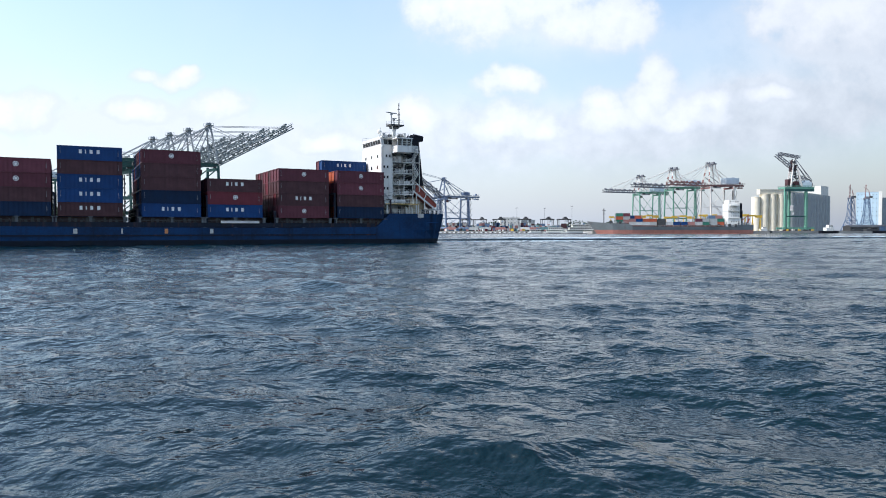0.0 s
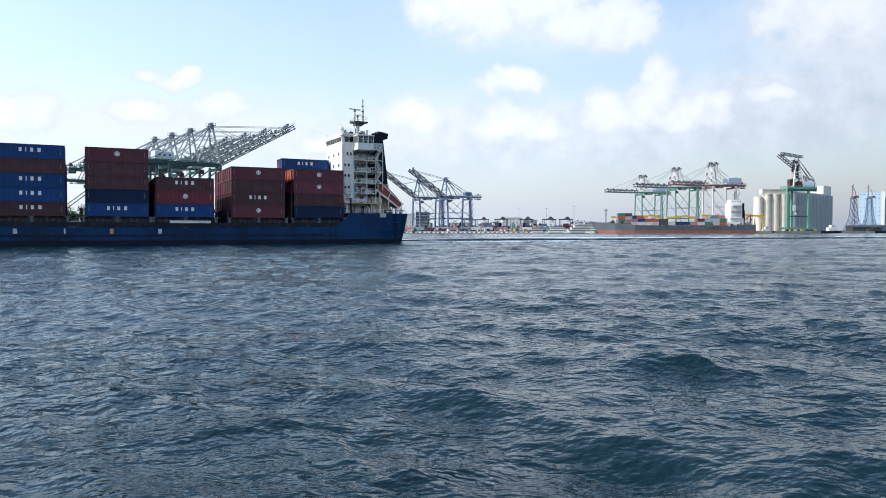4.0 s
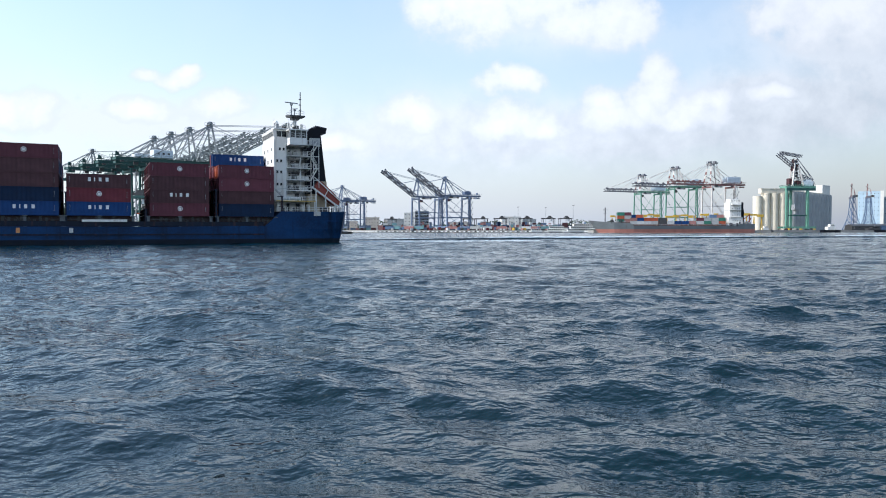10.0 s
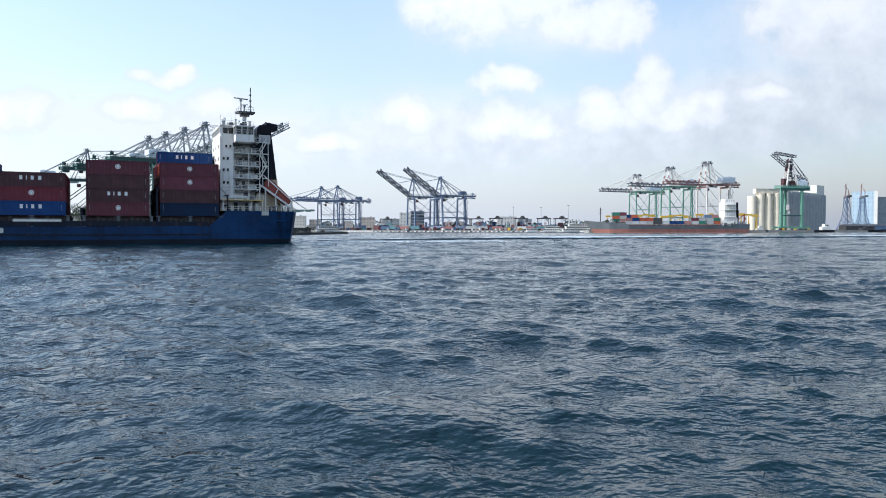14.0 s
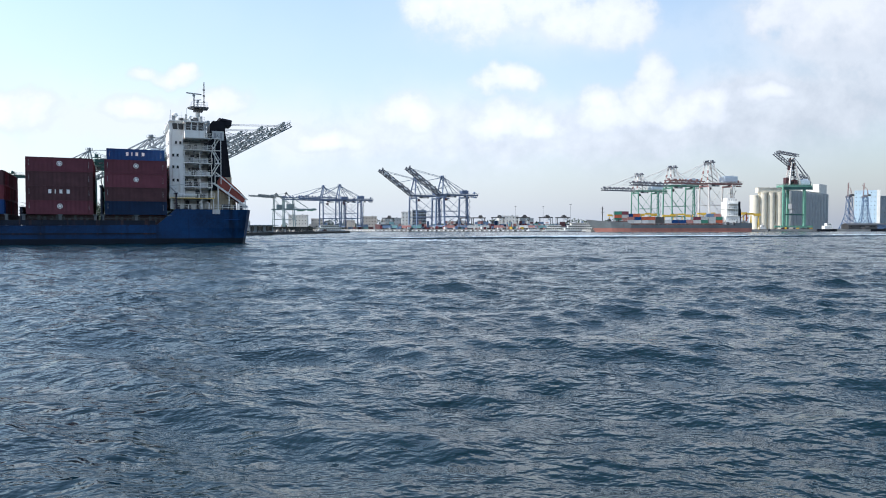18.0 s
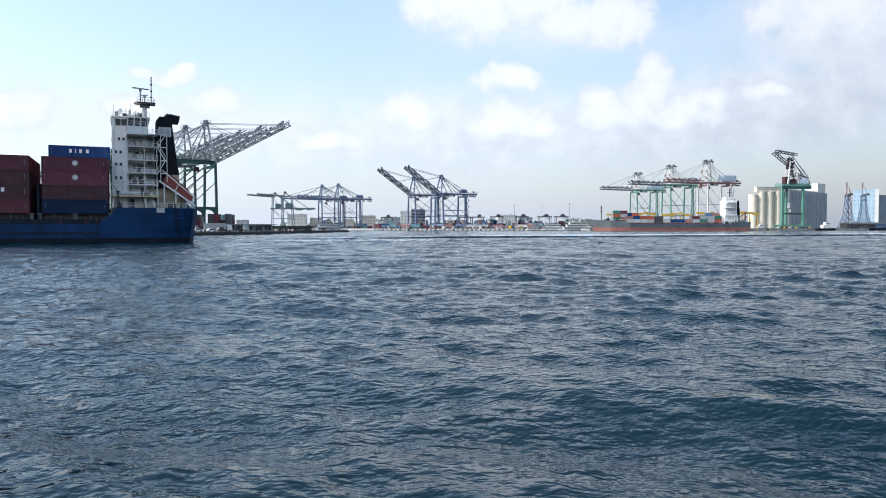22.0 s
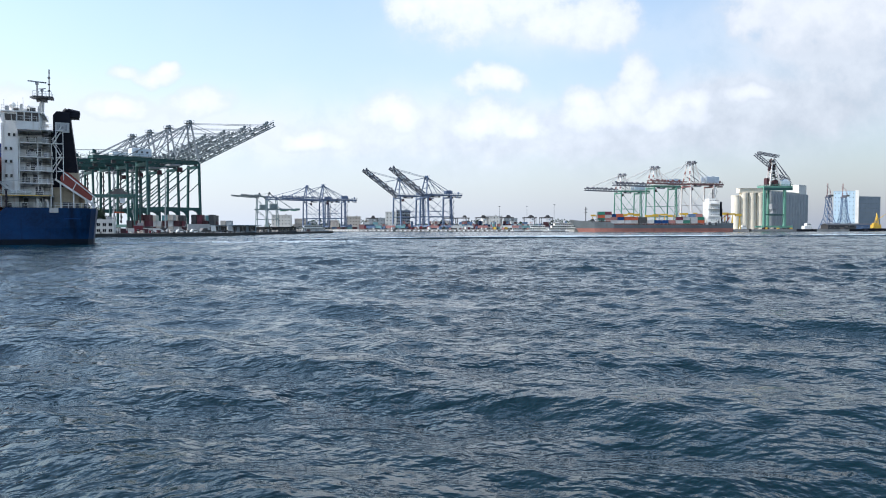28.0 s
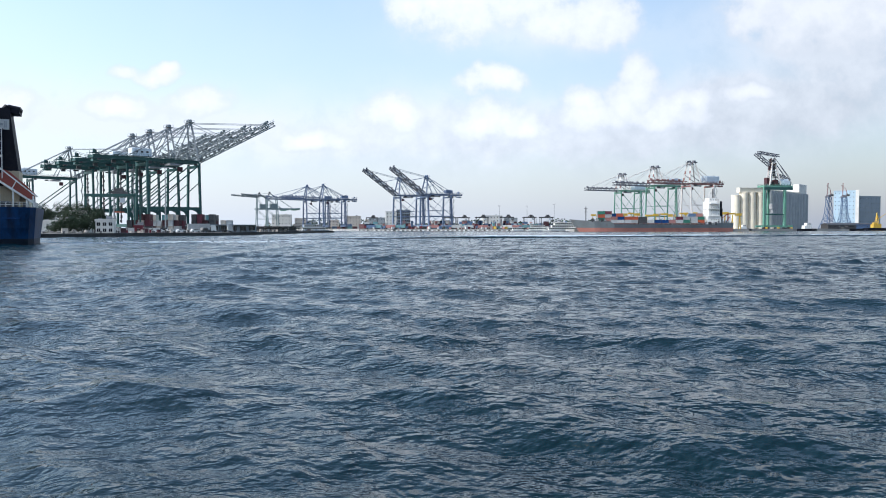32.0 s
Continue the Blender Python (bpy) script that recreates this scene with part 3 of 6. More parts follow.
    for k in range(11):
        box(bm, (-G + 1.4 + .3 * (k % 2), W * .42, 6 + k * (H - 8) / 11), (.9, 1.1, 1.3))
    part("cable_chain", bm, "steel_dark" if fine else legs, th)
    for k in range(6):
        x = -G - back + .8 + k * (G + back - 1) / 5
        part("girder_tie", made(beam, (x, -3.6, H + 1.4), (x, 3.6, H + 1.4), .9, 1.3), girder, th)
    # boom, hinged at the waterside leg
    c, s = math.cos(radians(ang)), math.sin(radians(ang))
    tip = (2 + L * c, 0, H + 1.0 + L * s)
    bm = bmesh.new()
    truss(bm, (2, 0, H + 1.0), tip, 3.4, 2.6, n, .46 if fine else .54)
    beam(bm, (2 - s * .6, 1.2, H + 1.0 + c * .6), (tip[0] - s * .6, 1.2, tip[2] + c * .6), 1.1, .3)
    for k in (.12, .2, .3, .37, .46, .55, .63, .72, .8, .9, .98):
        x, z = 2 + L * c * k - s * 3.6, H + 1 + L * s * k + c * 3.6
        box(bm, (x, 2.0 * math.sin(k * 40), z), (1.3, 1.6, .8 + .7 * abs(math.sin(k * 23))), pose(0, 0, 0, 0, -ang, 0))
    if fine:
        rk = random.Random(int(L))
        for k in range(38):
            f, sy = rk.random(), rk.choice((-1, 1))
            x, z = 2 + L * c * f - s * 1.3, H + 1 + L * s * f + c * 1.3
            box(bm, (x, sy * rk.uniform(2.4, 3.7), z + rk.uniform(-.8, 1.4)), (rk.uniform(.4, 2.6), .3, rk.uniform(.2, 1.1)), pose(0, 0, 0, 0, -ang, 0))
    part("boom", bm, boom_mat, th)
    if fine:
        for sy in (-1, 1):
            bm = bmesh.new()
            lo_p, hi_p = Vector((2 - s * 2.7, sy * 4.1, H + 1 + c * 2.7)), Vector((tip[0] - s * 2.7, sy * 4.1, tip[2] + c * 2.7))
            beam(bm, lo_p, hi_p, .8, .1)
            beam(bm, lo_p + Vector((0, 0, 1.2)), hi_p + Vector((0, 0, 1.2)), .12)
            for k in range(23):
                p = lo_p.lerp(hi_p, k / 22)
                beam(bm, p, p + Vector((0, 0, 1.2)), .12)
            part("boom_walkway", bm, boom_mat, th)
    if banded:
        for k in range(10):
            f0, f1 = k / 10, (k + 1) / 10
            for sy in (-1, 1):
                a = (2 + L * c * f0 - s * 1.2, sy * 3.4, H + 1 + L * s * f0 + c * 1.2)
                b = (2 + L * c * f1 - s * 1.2, sy * 3.4, H + 1 + L * s * f1 + c * 1.2)
                part("boom_band", made(beam, a, b, .5, .95), "crane_band" if k % 2 else "mark_white", th)
    # mast with its stays
    apex = (-2.5, A)
    for sy in (-1, 1):
        part("mast_leg", made(beam, (.5, sy * 5.5, H + 2), (apex[0], sy * 2.4, A), .75 if fine else 1.05, .9 if fine else 1.2), stays, th)
        rear = apex[0] - 5.5 if stays == "crane_white" else apex[0]
        part("mast_leg", made(beam, (-13, sy * 5.0, H + 2), (rear, sy * 2.4, A), .55 if rear == apex[0] else .9), stays, th)
        part("mast_brace", made(beam, (.0, sy * 5.2, H + 7), (-9.5, sy * 3.8, H + 12), .35), stays, th)
    if stays == "crane_white":
        for sy in (-1, 1):
            for f, ink in ((.12, "crane_red"), (.46, "crane_red"), (.84, "crane_band")):
                a, b = Vector((.5, sy * 5.5, H + 2)), Vector((apex[0], sy * 2.4, A))
                part("mast_band", made(beam, a.lerp(b, f), a.lerp(b, f + .14), 1.15, 1.3), ink, th)
            part("mast_brace", made(beam, (-11, sy * 4.6, H + 4), (.2, sy * 4.2, H + 11), .5), "crane_band", th)
    for f in (.35, .7, 1):
        part("mast_tie", made(beam, (.5 + (apex[0] - .5) * f, -5.5 + 3.1 * f, H + 2 + (A - H - 2) * f), (.5 + (apex[0] - .5) * f, 5.5 - 3.1 * f, H + 2 + (A - H - 2) * f), .5), stays, th)
    bm = bmesh.new()
    box(bm, (apex[0], 0, A + .4), (3.4, 6.4, .3))
    for sx in (-1.6, 1.6):
        for sy in (-3.1, 3.1):
            beam(bm, (apex[0] + sx, sy, A + .4), (apex[0] + sx, sy, A + 1.9), .16)
        beam(bm, (apex[0] + sx, -3.1, A + 1.9), (apex[0] + sx, 3.1, A + 1.9), .14)
    for sy in (-1.6, 1.6):
        rod(bm, (apex[0], sy - .3, A + 1.2), (apex[0], sy + .3, A + 1.2), 1.0, 10)
    if stays == "crane_white":
        box(bm, (apex[0] - 5.5, 0, A + .4), (3.6, 6.4, 1.0))
        box(bm, (apex[0] - 5.5, 0, A + 1.6), (1.8, 3.4, 1.6))
        beam(bm, (apex[0], 0, A - 1.2), (apex[0] - 5.5, 0, A - 1.2), .8)
    part("sheave_platform", bm, "crane_band" if stays == "crane_white" else stays, th)
    for sy in (-1, 1):
        part("back_stay", made(rod, (apex[0], sy * 2.4, A), (-G - back * .35, sy * 3.6, H + 2.6), .28, 6), stays, th)
        part("back_stay", made(rod, (apex[0], sy * 2.4, A), (-G + 4, sy * 3.6, H + 2.6), .28, 6), stays, th)
        for f in (.47, .93):
            part("fore_stay", made(rod, (apex[0], sy * 2.4, A), (2 + L * c * f - s * 2.4, sy * 3.2, H + 1 + L * s * f + c * 2.4), .14 if fine else .2, 6), stays, th)
    bm = bmesh.new()
    box(bm, (-G - 1, 0, H + 2.9 + 3.1 * hs), (15 * hs, 8.5 * hs, 6.2 * hs), bevel=.2)
    mh = part("machinery_house", bm, house, th)
    for k in range(3):
        part("vent", made(box, (-G - 1 + (k - 1) * 4 * hs, -4.3 * hs, H + 2.9 + 3.3 * hs), (1.2, .12, 1.0)), "steel_dark", mh)
    part("roof_gear", made(box, (-G - 4 * hs, 0, H + 2.9 + 6.5 * hs), (3, 3, .8)), "steel_grey", mh)
    bm = bmesh.new()
    for sx in (-1.5, 1.5):
        for sy in (-2.5, 2.5):
            beam(bm, (-G - back + 2 + sx, sy, H + 2.2), (-G - back + 2 + sx, sy, H + 4.6), .22)
    box(bm, (-G - back + 2, 0, H + 3.4), (3.6, 5.4, .2))
    box(bm, (-G - back + 2.4, .6, H + 4.1), (1.3, 2.0, 1.3))
    box(bm, (-G - back + 1.2, -1.4, H + 4.4), (.7, 1.2, 1.8))
    rod(bm, (-G - back + 2.4, -.8, H + 4.6), (-G - back + 2.4, 1.8, H + 4.6), .5, 8)
    part("hoist_tower", bm, girder, th)
    bm = bmesh.new()
    box(bm, (-G - back * .9, 0, H - .6), (4, 3.6, 1.2))
    for sy in (-2, 2):
        beam(bm, (-G - back * .9, sy, H - .2), (-G - back * .9, sy, H + 1.2), .3)
    part("under_platform", bm, girder, th)
    bm = bmesh.new()
    box(bm, (-G * .42, 0, H - .5), (6, 7, 1.0))
    part("trolley", bm, "steel_grey", th)
    bm = bmesh.new()
    box(bm, (-G * .42 + 3.5, -2, H - 3.0), (2.4, 2.2, 2.6), bevel=.25)
    part("cab", bm, "c_brown", th)
    bm = bmesh.new()
    for k in range(9):
        z0, z1 = 4 + k * (H - 6) / 9, 4 + (k + 1) * (H - 6) / 9
        sgn = 1 if k % 2 else -1
        beam(bm, (-G - 1.6, W / 2 - 1.2 * sgn, z0), (-G - 1.6, W / 2 + 1.2 * sgn, z1), .6, .12)
        box(bm, (-G - 1.6, W / 2 + 1.4 * sgn, z1), (1.2, 1.2, .12))
        beam(bm, (-G - 2.2, W / 2 + 1.8 * sgn, z1), (-G - 2.2, W / 2 + 1.8 * sgn, z1 + 1.1), .1)
    part("stair", bm, "crane_pale", th)
    return th


Q1, Q2 = 1.4, 2.4
green = sts_crane("tall green ship-to-shore crane with its pale lattice boom half raised", pose(-137, 425, Q1, 0, 0, 43), "crane_green", "crane_green", "crane_boom", "crane_pale", H=38.6, A=62.6, L=57, ang=28, hs=.72, leg_w=1.15)
for k in (1, 2, 3):
    copy_thing(green, pose(-137 - 19.3 * k, 425 + 20.6 * k, Q1, 0, 0, 43))
copy_thing(green, pose(-275, 565, Q1, 0, 0, 43))

up = sts_crane("blue ship-to-shore crane with its dark lattice boom raised high", pose(-33, 765, Q2, 0, 0, 211), "crane_blue", "crane_blue", "crane_band", "crane_blue",
               house="crane_blue", G=28, W=18, H=34, A=53, back=16, L=45, ang=34, hs=.55, leg_w=1.35, banded=True, fine=False)
copy_thing(up, pose(-4, 740, Q2, 0, 0, 211))
low = sts_crane("blue ship-to-shore crane with its boom lowered level", pose(-151.5, 890, Q2, 0, 0, 205), "crane_blue", "crane_blue", "crane_blue", "crane_blue",
                house="crane_blue", G=28, W=18, H=34, A=52, back=16, L=46, ang=1, hs=.55, leg_w=1.3, fine=False)
copy_thing(low, pose(-128.5, 870, Q2, 0, 0, 205))


def slender_crane(label, at):
    """An old narrow quay crane: tall legs, a level boom on top, a lower machinery girder to the rear."""
    th = thing("quay_crane", label, "crane", at, "quay cranes")
    for x in (0, -15):
        for y in (-5.5, 5.5):
            lg = part("leg", made(beam, (x, y, 1.6), (x * .8 - 1, y * .7, 41), .95), "crane_teal", th)
            part("bogie", many(box, [((x, y + k, .8), (1.2, 1.3, 1.4)) for k in (-1, 1)]), "steel_dark", lg)
        part("sill_beam", made(beam, (x, -7, 2.4), (x, 7, 2.4), 1.0, 1.2), "crane_teal", th)
        part("cross_beam", made(beam, (x * .85, -4.4, 25.5), (x * .85, 4.4, 25.5), .9, 1.2), "crane_teal", th)
    for y in (-4.8, 4.8):
        part("portal_beam", made(beam, (0, y, 13), (-15, y, 13), .7), "crane_teal", th)
        part("brace", made(beam, (-14.5, y, 13), (-1, y, 25), .45), "crane_teal", th)
        part("brace", made(beam, (-13, y * .8, 26), (-1.2, y * .75, 40), .4), "crane_teal", th)
        part("girder", made(beam, (2, y * .62, 26.5), (-44, y * .62, 26.5), .8, 1.5), "crane_teal", th)
        part("mast_leg", made(beam, (-1, y * .7, 41), (-4, y * .3, 47), .7), "crane_band", th)
        part("mast_leg", made(beam, (-12.5, y * .7, 41), (-4, y * .3, 47), .5), "crane_band", th)
        part("back_stay", made(rod, (-4, y * .3, 47), (-34, y * .6, 27.5), .25, 6), "crane_teal", th)
    bm = bmesh.new()
    truss(bm, (-4, 0, 41.5), (33, 0, 44.0), 1.5, 1.5, 12, .42)
    beam(bm, (-3, .0, 42.4), (32, 0, 44.6), 1.6, .5)
    part("boom", bm, "crane_boom", th)
    part("fore_stay", made(rod, (-4, 0, 47), (17, 0, 44.4), .2, 6), "crane_teal", th)
    part("machinery_house", many(box, [((-9, 0, 30), (9, 6.5, 5.2)), ((-9, 0, 32.8), (9.6, 7.1, .4))]), "crane_teal", th)
    part("apex_platform", many(box, [((-4, 0, 47.3), (3.4, 4, .5)), ((-4, 0, 48.2), (1.4, 2.6, 1.3))]), "steel_dark", th)
    part("trolley", many(box, [((-36, 0, 25.2), (7, 5, 1.6)), ((-41, 0, 26.4), (5, 5.4, 2.6))]), "crane_leaf", th)
    return th


pale = slender_crane("old pale grey-green quay crane with a level boom", pose(-231, 975, Q2, 0, 0, 205))
copy_thing(pale, pose(-213, 955, Q2, 0, 0, 205))
leafy = sts_crane("ship-to-shore crane with light green legs and a grey lattice boom", pose(222, 840, Q2, 0, 0, 195), "crane_leaf", "crane_leaf", "crane_band", "crane_white",
                  G=26, W=18, H=43, A=63, back=14, L=40, ang=1, leg_w=1.05, fine=False)
copy_thing(leafy, pose(229, 740, Q2, 0, 0, 195))
sts_crane("ship-to-shore crane with white legs and a faded red boom", pose(254, 705, Q2, 0, 0, 195), "crane_white", "crane_red", "crane_red", "crane_white",
          G=26, W=18, H=43, A=65, back=14, L=40, ang=1, leg_w=1.05, fine=False)


# ---- the container ship ----
TIER, BASE = 2.896, 6.2
ship = thing("container_ship", "blue container ship under way, loaded with red and blue containers", "ship")


def hull_rows():
    """Stations along the hull: place, deck height, half width at the deck and at the water."""
    return [(-1.2, 7.5, 6.5, 3.0), (-1.1, 7.5, 9.4, 6.0), (-.2, 7.5, 10.9, 8.6), (2, 7.5, 11.4, 9.7), (5, 7.5, 11.5, 10.6), (9, 7.5, 11.5, 11.1), (15.1, 7.5, 11.5, 11.4), (17, 5.7, 11.5, 11.5),
            (18.8, 4.1, 11.5, 11.5), (40, 3.9, 11.5, 11.5), (70, 3.9, 11.5, 11.5), (100, 4.1, 11.5, 11.3), (118, 4.6, 11.3, 9.6), (124, 8.6, 11.0, 8.4), (134, 9.2, 9.2, 5.4), (142, 9.8, 5.6, 2.2), (148, 10.2, .5, .25)]


def hull_mesh(z_cut, upper):
    bm = bmesh.new()
    rings = []
    for s, zd, hd, hw in hull_rows():
        under = min(3.0, max(0.0, (6 - s) * .5)) if s < 6 else 0
        zs = [z_cut, z_cut + .35 * (zd - z_cut), z_cut + .7 * (zd - z_cut), zd] if upper else [-3, -1, z_cut]
        ring = []
        for z in zs:
            f = max(0, min(1, (z - .2) / (zd - .2)))
            h = hw + (hd - hw) * f ** .55 if z > 0 else hw * (1 + .06 * z)
            x = s + (under * .25 * (1 - f) if s < 3 else 0) - (0 if s < 140 else (1 - f) * 2.5)
            ring.append((x, h, z))
        rings.append([[bm.verts.new((x, sy * h - 11.5, z)) for x, h, z in ring] for sy in (1, -1)])
    for a, b in zip(rings, rings[1:]):
        for k in (0, 1):
            for i in range(len(a[k]) - 1):
                bm.faces.new((a[k][i], b[k][i], b[k][i + 1], a[k][i + 1]))
        bm.faces.new((a[0][-1], b[0][-1], b[1][-1], a[1][-1]))
    for r in (rings[0], rings[-1]):
        for i in range(len(r[0]) - 1):
            bm.faces.new((r[0][i], r[0][i + 1], r[1][i + 1], r[1][i]))
    return bm


hull = part("hull", hull_mesh(1.15, True), "hull_blue", ship, "deep blue painted steel hull with dark streaks")
# Blue-black band from 1.15 m down to below the water.
part("boot_topping", hull_mesh(1.15, False), "boot_dark", hull, "near-black band along the waterline")
# bulwark rail, rubbing strake and draught marks
part("rubbing_strake", many(beam, [((19, .06, 2.2), (118, .06, 2.2), .18, .3)]), "hull_dark", hull)
part("bulwark", many(beam, [((19.2, -.1, 4.5), (117, -.1, 4.5), .12, 1.0)]), "hull_dark", hull)
for k in range(24):
    part("bulwark_stay", made(beam, (20.5 + 4 * k, -.05, 3.9), (20.5 + 4 * k, -.05, 5.0), .16, .2), "hull_dark", hull)
for s, wide, ink in ((85.6, .74, "hull_letter"), (76.8, .3, "hull_letter"), (68.0, .7, "mark_orange"), (58.5, .74, "hull_letter")):
    part("hull_mark", made(box, (s, .1, 3.1), (wide, .04, 1.05)), ink, hull, "plain block of a faded painted sign")
part("hull_mark", made(box, (3.2, .02, 5.3), (3.2, .06, .16)), "c_blue", hull)
part("stern_mark", made(box, (6.6, .04, 7.0), (1.6, .06, 1.0)), "house_grey", hull)

# hatch coamings, posts and lashing bridges
BAYS = [(16.78, 4), (31.14, 4), (47.1, 3), (60.7, 5), (76.6, 5), (89.9, 4), (105.7, 4)]
for s, n in BAYS:
    cover = part("hatch_cover", made(span, (s - .6, -1.0, 3.9), (s + 12.8, -22, 6.1)), "coaming", ship, "dark red hatch coaming under the containers")
    for ds in (-.4, 6.1, 12.6):
        part("post", many(box, [((s + ds, -.4, 5.0), (.55, .6, 2.4)), ((s + ds, -.35, 6.1), (.9, .7, .2))]), "post_grey", cover)
    for k in range(9):
        part("fitting", made(box, (s + 1.2 + k * 1.1, -.9, 4.9 + .3 * (k % 3)), (.5, .3, 1.1)), "steel_dark", cover)
    part("lashing_gear", many(beam, [((s + .4 + k * 2.05, -.5, 4.3), (s + 1.5 + k * 2.05, -.5, 5.9), .1) for k in range(6)] + [((s, -.5, 5.4), (s + 12.2, -.5, 5.4), .12)]), "steel_dark", cover)
for s in (14.9, 29.6, 44.2, 59.4, 73.7, 89.35, 103.4):
    bm = bmesh.new()
    top = {29.6: 12.2, 44.2: 7.6, 73.7: 7.8}.get(s, 11.0)
    for w in (.3, 4.2, 8.1, 12.0, 15.9, 19.8, 22.6):
        beam(bm, (s, -w, 4), (s, -w, top), .35, .45)
    for z in (6.3, (6.3 + top) / 2, top):
        beam(bm, (s, -.2, z), (s, -22.7, z), .7, .18)
        beam(bm, (s, -.2, z + 1), (s, -22.7, z + 1), .07)
    part("lashing_bridge", bm, "hull_dark", ship)
part("accommodation_ladder", many(box, [((52.2, .05, 5.1), (8.6, .25, .42)), ((52.2, .1, 5.4), (8.6, .08, .08))]), "house_white", ship, "white stowed accommodation ladder")


def container_mesh(colour, length=12.19):
    bm = bmesh.new()
    w, h, n = 2.44, TIER - .03, int(length / .42)
    span(bm, (.14, -.2, .1), (length - .14, -w + .2, h - .08))
    # corrugated long sides
    for y, out in ((-.06, 1), (-w + .06, -1)):
        prev = None
        for i in range(n * 2 + 1):
            x = .16 + (length - .32) * i / (n * 2)
            yy = y + out * (.0 if i % 4 in (0, 1) else -.04)
            cur = (bm.verts.new((x, yy, .16)), bm.verts.new((x, yy, h - .12)))
            if prev:
                bm.faces.new((prev[0], cur[0], cur[1], prev[1]))
            prev = cur
    for x in (.08, length - .08):
        for y in (-.08, -w + .08):
            beam(bm, (x, y, 0), (x, y, h), .16)
    for y in (-.07, -w + .07):
        for z, t in ((.08, .16), (h - .06, .12)):
            beam(bm, (0, y, z), (length, y, z), t)
    for x in (.06, length - .06):
        for z in (.08, h - .06):
            beam(bm, (x, 0, z), (x, -w, z), .13)
    # doors on the after end
    for k in (-.6, -1.0, -1.45, -1.85):
        rod(bm, (.02, k, .15), (.02, k, h - .15), .03, 5)
    return finish(bm, "container", colour)


BOX = {k: container_mesh(k) for k in ("c_maroon", "c_red", "c_brown", "c_blue", "c_navy", "c_orange", "c_white", "c_green", "c_yellow")}
NAMES = {"c_maroon": "maroon", "c_red": "red", "c_brown": "dark brown", "c_blue": "blue", "c_navy": "navy blue", "c_orange": "orange-red", "c_white": "white", "c_green": "green", "c_yellow": "yellow"}


# four plain blocks stand in for lettering: place along the side and the block
BLOCKS = [(x, finish(made(box, (0, 0, 0), (w, .03, .80)), "sign_block", "mark_white")) for x, w in ((1.7, .54), (.72, .18), (-.3, .54), (-1.62, .58))]


def disc_mesh():
    bm = bmesh.new()
    for r0, y in ((.52, .015), (.38, .03), (.29, .045)):
        rod(bm, (0, -.015, 0), (0, y, 0), r0, 20)
    me = finish(bm, "round_sign", "mark_white")
    me.materials.append(M["c_maroon"])
    for f in me.polygons:
        r0 = max(Vector((me.vertices[i].co.x, 0, me.vertices[i].co.z)).length for i in f.vertices)
        f.material_index = 1 if .33 < r0 < .45 else 0
    return me


def small_mesh():
    pts = [(-.02, -.55), (-.02, .7)]
    for k in range(5):
        z = .68 - .24 * k
        pts += [(-.015, z), (.09, z), (.09, z - .11), (-.015, z - .11)]
    return finish(made(plate, pts + [(-.015, -.55)], -.01, .01), "small_marks", "steel_grey")


DISC, SMALL = disc_mesh(), small_mesh()
LOOK = {  # near row of each bay, from the bottom tier up: colour and sign (b: blocks, d: disc, n: none)
    0: "c_navy n,c_brown n,c_maroon d,c_maroon d", 1: "c_maroon d,c_brown b,c_brown n,c_maroon d", 2: "c_blue b,c_red d,c_brown b",
    3: "c_blue b,c_navy n,c_brown n,c_brown n,c_maroon d", 4: "c_brown b,c_blue b,c_blue b,c_brown n,c_blue b", 5: "c_navy n,c_brown n,c_maroon d,c_maroon d", 6: "c_maroon n,c_blue b,c_maroon n,c_brown n"}
rnd = random.Random(8)
for bay, (s, tiers) in enumerate(BAYS):
    near = [c.split() for c in LOOK[bay].split(",")]
    for row in range(9):
        high = tiers
        if row:
            high = {0: 5 if row in (5, 6) else 4, 1: 4, 2: 3, 3: 5 if row < 7 else 4, 4: 5 if row < 3 else 4, 5: 4, 6: 4}[bay]
        for k in range(high):
            # Inner rows: orange paints in sunlit ends, brown and navy the shaded gaps.
            colour, sign = near[k] if row == 0 and k < len(near) else (rnd.choice((["c_red", "c_orange", "c_maroon", "c_maroon"] if bay == 0 else ["c_maroon", "c_brown", "c_red", "c_brown"]) if bay < 3 else ["c_navy", "c_brown", "c_maroon", "c_blue"]), "n")
            if bay == 0 and row == 5 and k == 4:
                colour, sign = "c_blue", "b"
            ds = -.3 if bay == 0 and k == 4 else 0
            c = part("container", BOX[colour], None, ship, NAMES[colour] + " corrugated steel shipping container", at=(s + ds, -.05 - row * 2.52, BASE + k * TIER + (k * .17 if bay == 0 and row > 3 else 0)))
            if row == 0 or sign != "n":
                if sign == "b":
                    for x, block in BLOCKS:
                        part("sign_block", block, None, c, at=(6.2 + x, .0, 1.75))
                elif sign == "d":
                    part("sign", DISC, None, c, at=(6.1, .0, 1.65))
                part("small_marks", SMALL, None, c, at=(11.55, .0, 1.6))
                part("small_marks", SMALL, None, c, at=(.75, .0, 1.35))

